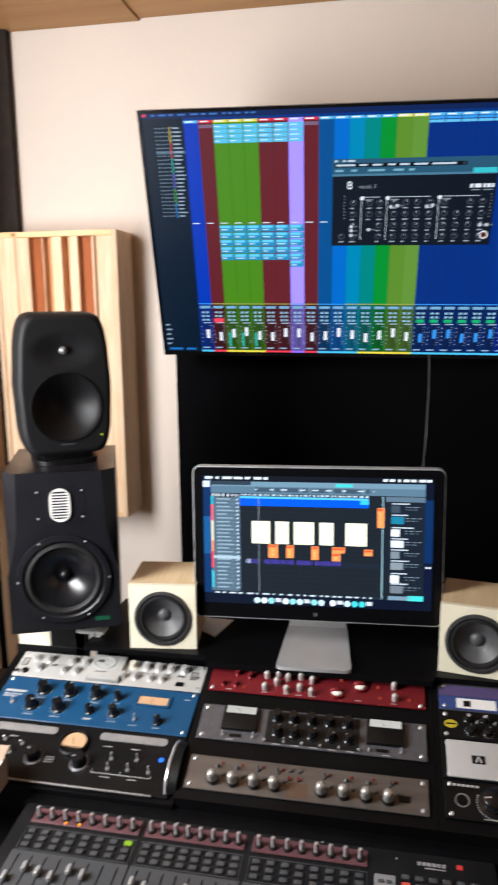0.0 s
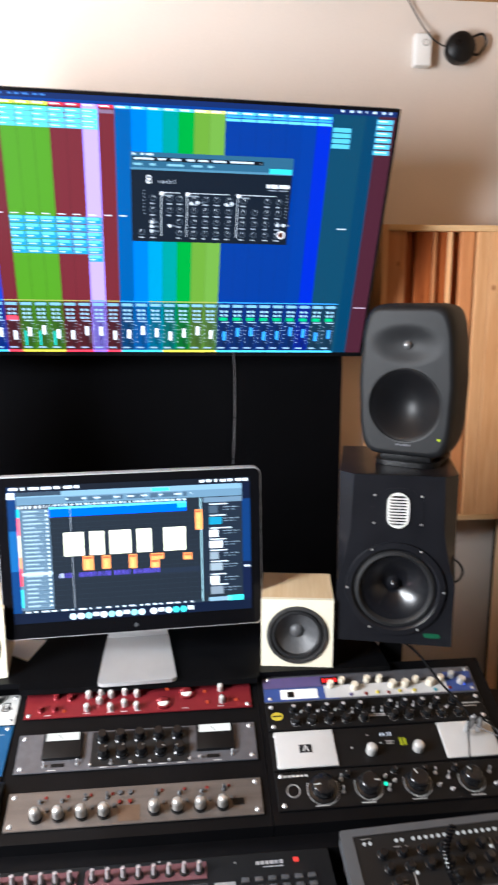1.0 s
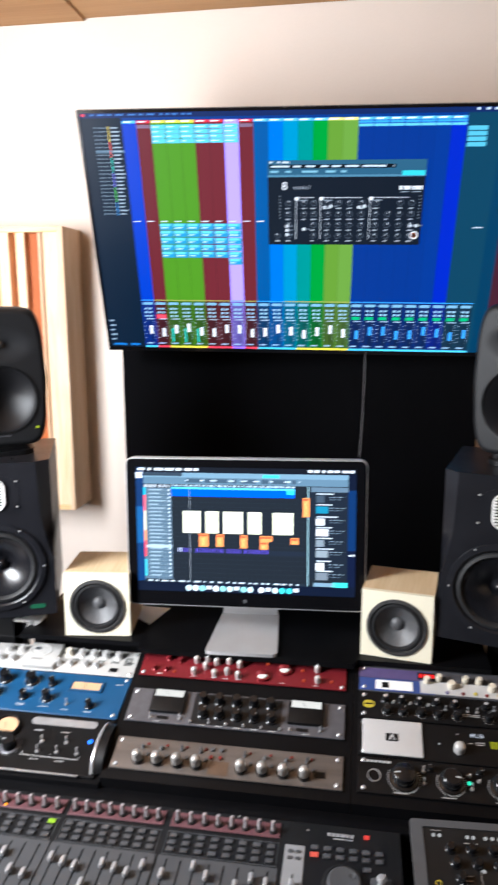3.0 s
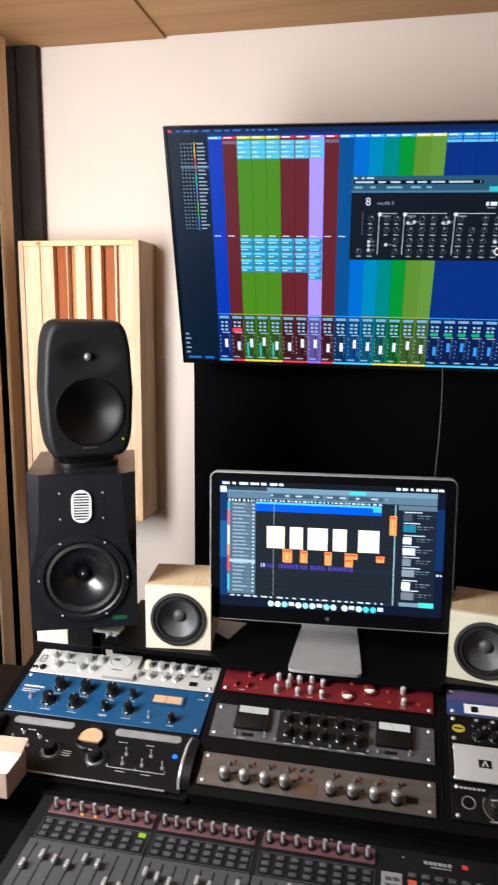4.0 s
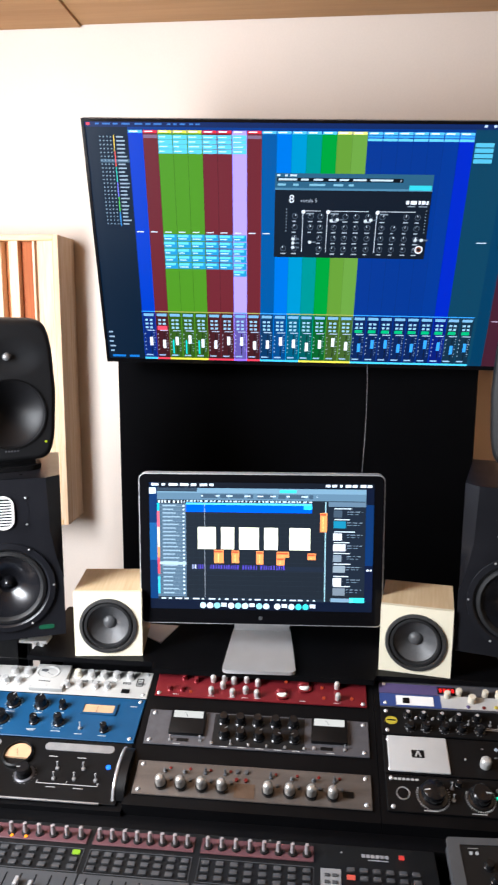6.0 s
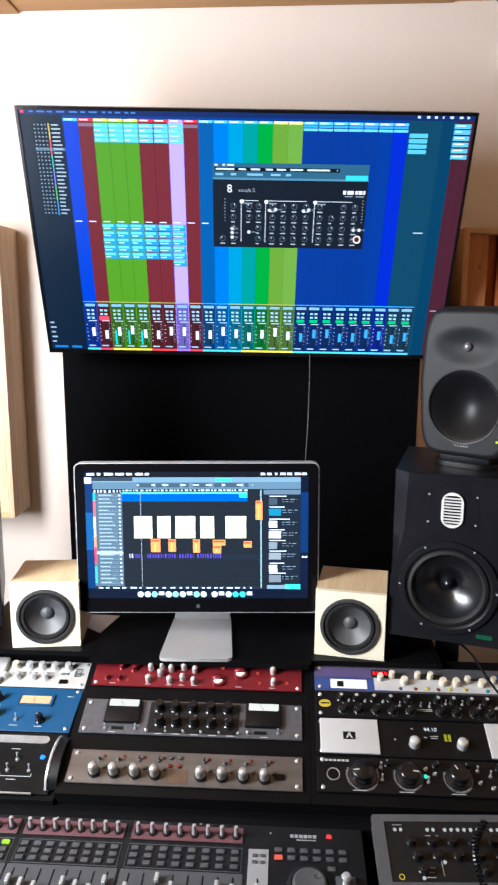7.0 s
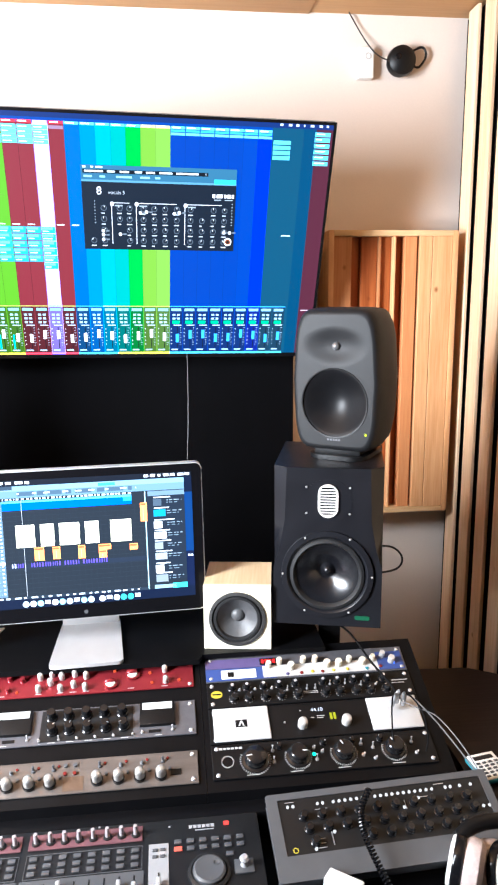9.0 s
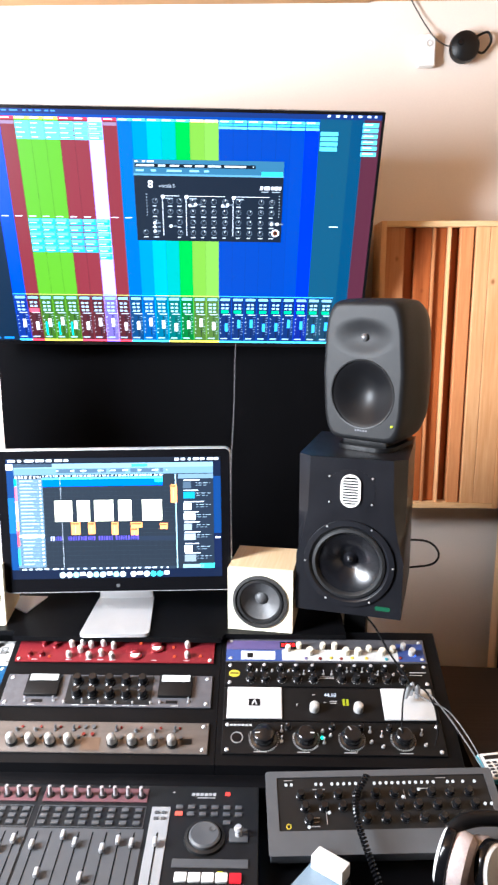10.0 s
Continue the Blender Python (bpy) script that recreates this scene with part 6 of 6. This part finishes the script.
bm = tube(B(), bend([(0.730, 2.535, TOP), (0.772, 2.530, 2.545), (0.806, 2.512, 2.492), (0.836, 2.508, 2.470), (0.868, 2.51, 2.462)], 8), 0.0022, 6)
solid("camera_cable", bm, CABLE, "thin black cable running down to the wall camera", "cable")

# kraft card box on the desk wing
t = thing("card_box", pose(-0.775, 1.246, TOPZ + 0.001, 0, 0, 3), "small kraft card box with a window, on the desk", "box")
part("carton", bx(B(), -0.10, 0.072, 0.0, 0.085, 0.0, 0.058, 0.0015, 1), CARD, t)
bm = B()
vs = [bm.verts.new(v) for v in ((-0.10, 0.0, 0.059), (0.074, 0.0, 0.059), (0.086, 0.040, 0.078), (-0.10, 0.040, 0.078), (-0.10, 0.002, 0.057), (0.073, 0.002, 0.057), (0.085, 0.042, 0.076), (-0.10, 0.042, 0.076))]
for f in ((0, 1, 2, 3), (7, 6, 5, 4), (0, 4, 5, 1), (1, 5, 6, 2), (2, 6, 7, 3), (3, 7, 4, 0)):
    bm.faces.new([vs[i] for i in f])
part("flap", bm, PAPER, t, "white inner flap")
bm = B()
vs = [bm.verts.new(v) for v in ((-0.10, 0.040, 0.0785), (0.086, 0.040, 0.0785), (0.078, 0.088, 0.082), (-0.10, 0.088, 0.082), (-0.10, 0.041, 0.0755), (0.085, 0.041, 0.0755), (0.077, 0.088, 0.079), (-0.10, 0.088, 0.079))]
for f in ((0, 1, 2, 3), (7, 6, 5, 4), (0, 4, 5, 1), (1, 5, 6, 2), (2, 6, 7, 3), (3, 7, 4, 0)):
    bm.faces.new([vs[i] for i in f])
part("lid", bm, CARD, t)
part("window", bx(B(), -0.09, 0.048, -0.0015, 0.0, 0.028, 0.056), GLOSSB, t, "dark window")
# glints on the dark window, modelled as little chrome discs
for x in (-0.02, 0.012, 0.036):
    part("window_glint", lathe(B(), [(0.008, 0), (0.006, 0.004), (0, 0.005)], 12, pose(x, -0.0015, 0.036) @ UP), CHROME, t)

# calculator on the other wing
t = thing("calculator", pose(0.733, 1.300, TOPZ + 0.001, 4, 0, 10) @ Matrix.Diagonal((0.95, 0.8, 1, 1)), "white desk calculator with grey keys and teal rim", "calculator")
part("case", bx(B(), 0.0, 0.072, -0.004, 0.092, 0.0, 0.012, 0.004), TEAL, t, "teal lower shell")
part("face", bx(B(), 0.003, 0.069, -0.002, 0.090, 0.010, 0.0145, 0.002), WHITEPL, t)
part("display", bx(B(), 0.012, 0.060, 0.066, 0.080, 0.0145, 0.0152), SURFD, t)
for i in range(4):
    for j in range(5):
        part("key", shared("calc_key", lambda b: bx(b, -0.005, 0.005, -0.0035, 0.0035, 0, 0.0025, 0.001, 1), BTN), None, t, "", pose(0.0135 + 0.015 * i, 0.006 + 0.0118 * j, 0.0145))

# headphones lying at the corner of the mixer
t = thing("headphones", pose(0.572, 1.098, 0.642), "black and white studio headphones with worn pads", "headphones")


def cup(x, y, z, yaw, tilt):
    c = pose(x, y, z, 0, 0, yaw) @ pose(0, 0, 0, 0, tilt, 0) @ pose(0, 0, 0, 0, -90, 0)
    k = part("ear_cup", lathe(B(), [(0.0, -0.012), (0.030, -0.0115), (0.042, -0.009), (0.047, -0.003), (0.047, 0.002), (0.044, 0.004)], 32, c @ Matrix.Diagonal((1.12, 0.95, 1, 1))), WHITEPL, t, "white ear cup")
    part("band_ring", lathe(B(), [(0.0475, -0.004), (0.050, 0.0), (0.050, 0.012), (0.046, 0.014)], 32, c @ Matrix.Diagonal((1.12, 0.95, 1, 1))), GLOSSB, k)
    part("ear_pad", lathe(B(), [(0.046, 0.013), (0.051, 0.024), (0.049, 0.040), (0.039, 0.049), (0.028, 0.041), (0.024, 0.022), (0.0, 0.016)], 32, c @ Matrix.Diagonal((1.1, 0.95, 1, 1))), PADW, k, "worn pale ear pad")


cup(0.020, 0.016, 0.060, 150, -4)
cup(0.104, -0.012, 0.050, -50, -18)
band = bend([(0.030, 0.026, 0.102), (0.052, 0.036, 0.112), (0.084, 0.042, 0.116), (0.128, 0.044, 0.114), (0.180, 0.042, 0.106), (0.228, 0.016, 0.090), (0.234, -0.024, 0.070), (0.196, -0.040, 0.062), (0.150, -0.028, 0.066)], 6)
part("headband", tube(B(), band, 0.0135, 12), BLACK, t, "black padded headband")
part("slider", tube(B(), [(0.020, 0.020, 0.085), (0.030, 0.026, 0.104)], 0.005, 8), CHROME, t)

# curled headphone lead over the mixer
path = bend([(0.470, 1.243, 0.768), (0.458, 1.228, 0.759), (0.446, 1.210, 0.751), (0.440, 1.175, 0.737), (0.448, 1.135, 0.718), (0.464, 1.085, 0.690), (0.482, 1.03, 0.650), (0.502, 0.99, 0.642)], 16)
coil, turn = [], 0.0
for p, q in zip(path, path[1:]):
    d = (q - p).normalized()
    a = d.cross(Vector((0, 0, 1))).normalized()
    b = d.cross(a)
    n = max(1, round((q - p).length / 0.00066))
    for k in range(n):
        turn += 2 * math.pi / 10
        coil.append(p.lerp(q, k / n) + 0.0050 * (math.cos(turn) * a + math.sin(turn) * b))
solid("coiled_lead", tube(B(), coil, 0.0023, 6), GLOSSB, "black coiled headphone lead draped over the mixer", "cable")

# plugs and leads at the end of the rack bay
t = thing("patch_lead", pose(0.60, 1.45, 0.78), "grey leads plugged into the rack front", "cable")
rel = Matrix.Translation((-0.635, -1.45, -0.78))
part("lead", tube(B(), bend([(0.470, 1.80, 0.868), (0.53, 1.74, 0.885), (0.57, 1.66, 0.885), (0.600, 1.56, 0.855), (0.628, 1.49, 0.832), (0.634, 1.478, 0.815)], 8), 0.0026, 6), RUBBERB, t, "", rel)
part("lead", tube(B(), bend([(0.640, 1.478, 0.818), (0.664, 1.464, 0.818), (0.692, 1.428, 0.798), (0.722, 1.378, 0.768), (0.750, 1.325, 0.735), (0.768, 1.28, 0.712)], 8), 0.0016, 6), CABLEG, t, "pale grey lead", rel)
part("lead", tube(B(), bend([(0.640, 1.462, 0.812), (0.665, 1.430, 0.812), (0.705, 1.405, 0.800), (0.740, 1.34, 0.765), (0.768, 1.27, 0.712)], 8), 0.0013, 6), CABLEG, t, "", rel)
part("lead", tube(B(), bend([(0.630, 1.470, 0.812), (0.618, 1.45, 0.835), (0.606, 1.42, 0.815), (0.600, 1.39, 0.775), (0.602, 1.375, 0.748)], 8), 0.0018, 6), RUBBERB, t, "", rel)
part("lead", tube(B(), bend([(0.640, 1.470, 0.812), (0.655, 1.45, 0.830), (0.672, 1.41, 0.812), (0.676, 1.385, 0.770), (0.668, 1.37, 0.745)], 8), 0.0018, 6), RUBBERB, t, "", rel)
for x, y, z, a in ((0.634, 1.474, 0.806, 0), (0.622, 1.466, 0.804, 20), (0.648, 1.468, 0.803, -15)):
    part("plug", lathe(B(), [(0.0065, -0.006), (0.0065, 0.022), (0.0045, 0.030), (0.003, 0.034)], 12, pose(x, y, z, 23, a * 0.4, 0)), STEEL if a else CHROME, t, "metal jack plug", rel)

# white block on a small case in front of the mixer
bm = bx(B(), -0.033, 0.033, -0.015, 0.015, 0, 0.028, 0.004, 2)
solid("power_adapter", bm, WHITEPL, "white plastic adapter block lying on a pale blue case", "adapter", m=pose(0.387, 1.105, 0.6722, 0, 0, -37))
t = thing("accessory_case", pose(0.364, 1.078, 0.6325, 0, 0, -37), "pale blue hard case lying on the desk before the mixer", "case")
part("shell", bx(B(), -0.042, 0.040, -0.050, 0.046, 0, 0.037, 0.005, 2), BLACK, t, "dark shell")
part("lid", bx(B(), -0.038, 0.036, -0.046, 0.042, 0.036, 0.0392, 0.001, 1), PALEBL, t, "pale blue lid")

# bits behind the speakers on the shelf
t = thing("mounting_clamp", pose(-0.668, 1.712, 0.0), "silver metal clamp on a short post", "clamp")
part("post", bx(B(), -0.050, -0.020, -0.012, 0.012, 0.0, 0.868, 0.002), BLACK, t)
part("jaw", bx(B(), -0.040, 0.032, -0.022, 0.016, 0.868, 0.876, 0.002), WHITEPL, t)
part("jaw", bx(B(), -0.004, 0.006, -0.026, -0.014, 0.836, 0.870, 0.002), WHITEPL, t)
part("jaw", bx(B(), 0.014, 0.024, -0.026, -0.014, 0.842, 0.870, 0.002), WHITEPL, t)
part("screw_rod", lathe(B(), [(0.004, -0.03), (0.004, 0.012), (0.0, 0.013)], 10, pose(0.010, -0.02, 0.862)), STEEL, t)
solid("white_card", plate(B(), [(-0.332, 1.836), (-0.430, 1.840), (-0.402, 1.768), (-0.358, 1.734)][::-1], [], 0.8642, 0.8672), PAPER, "white card lying on the shelf behind the display", "card")
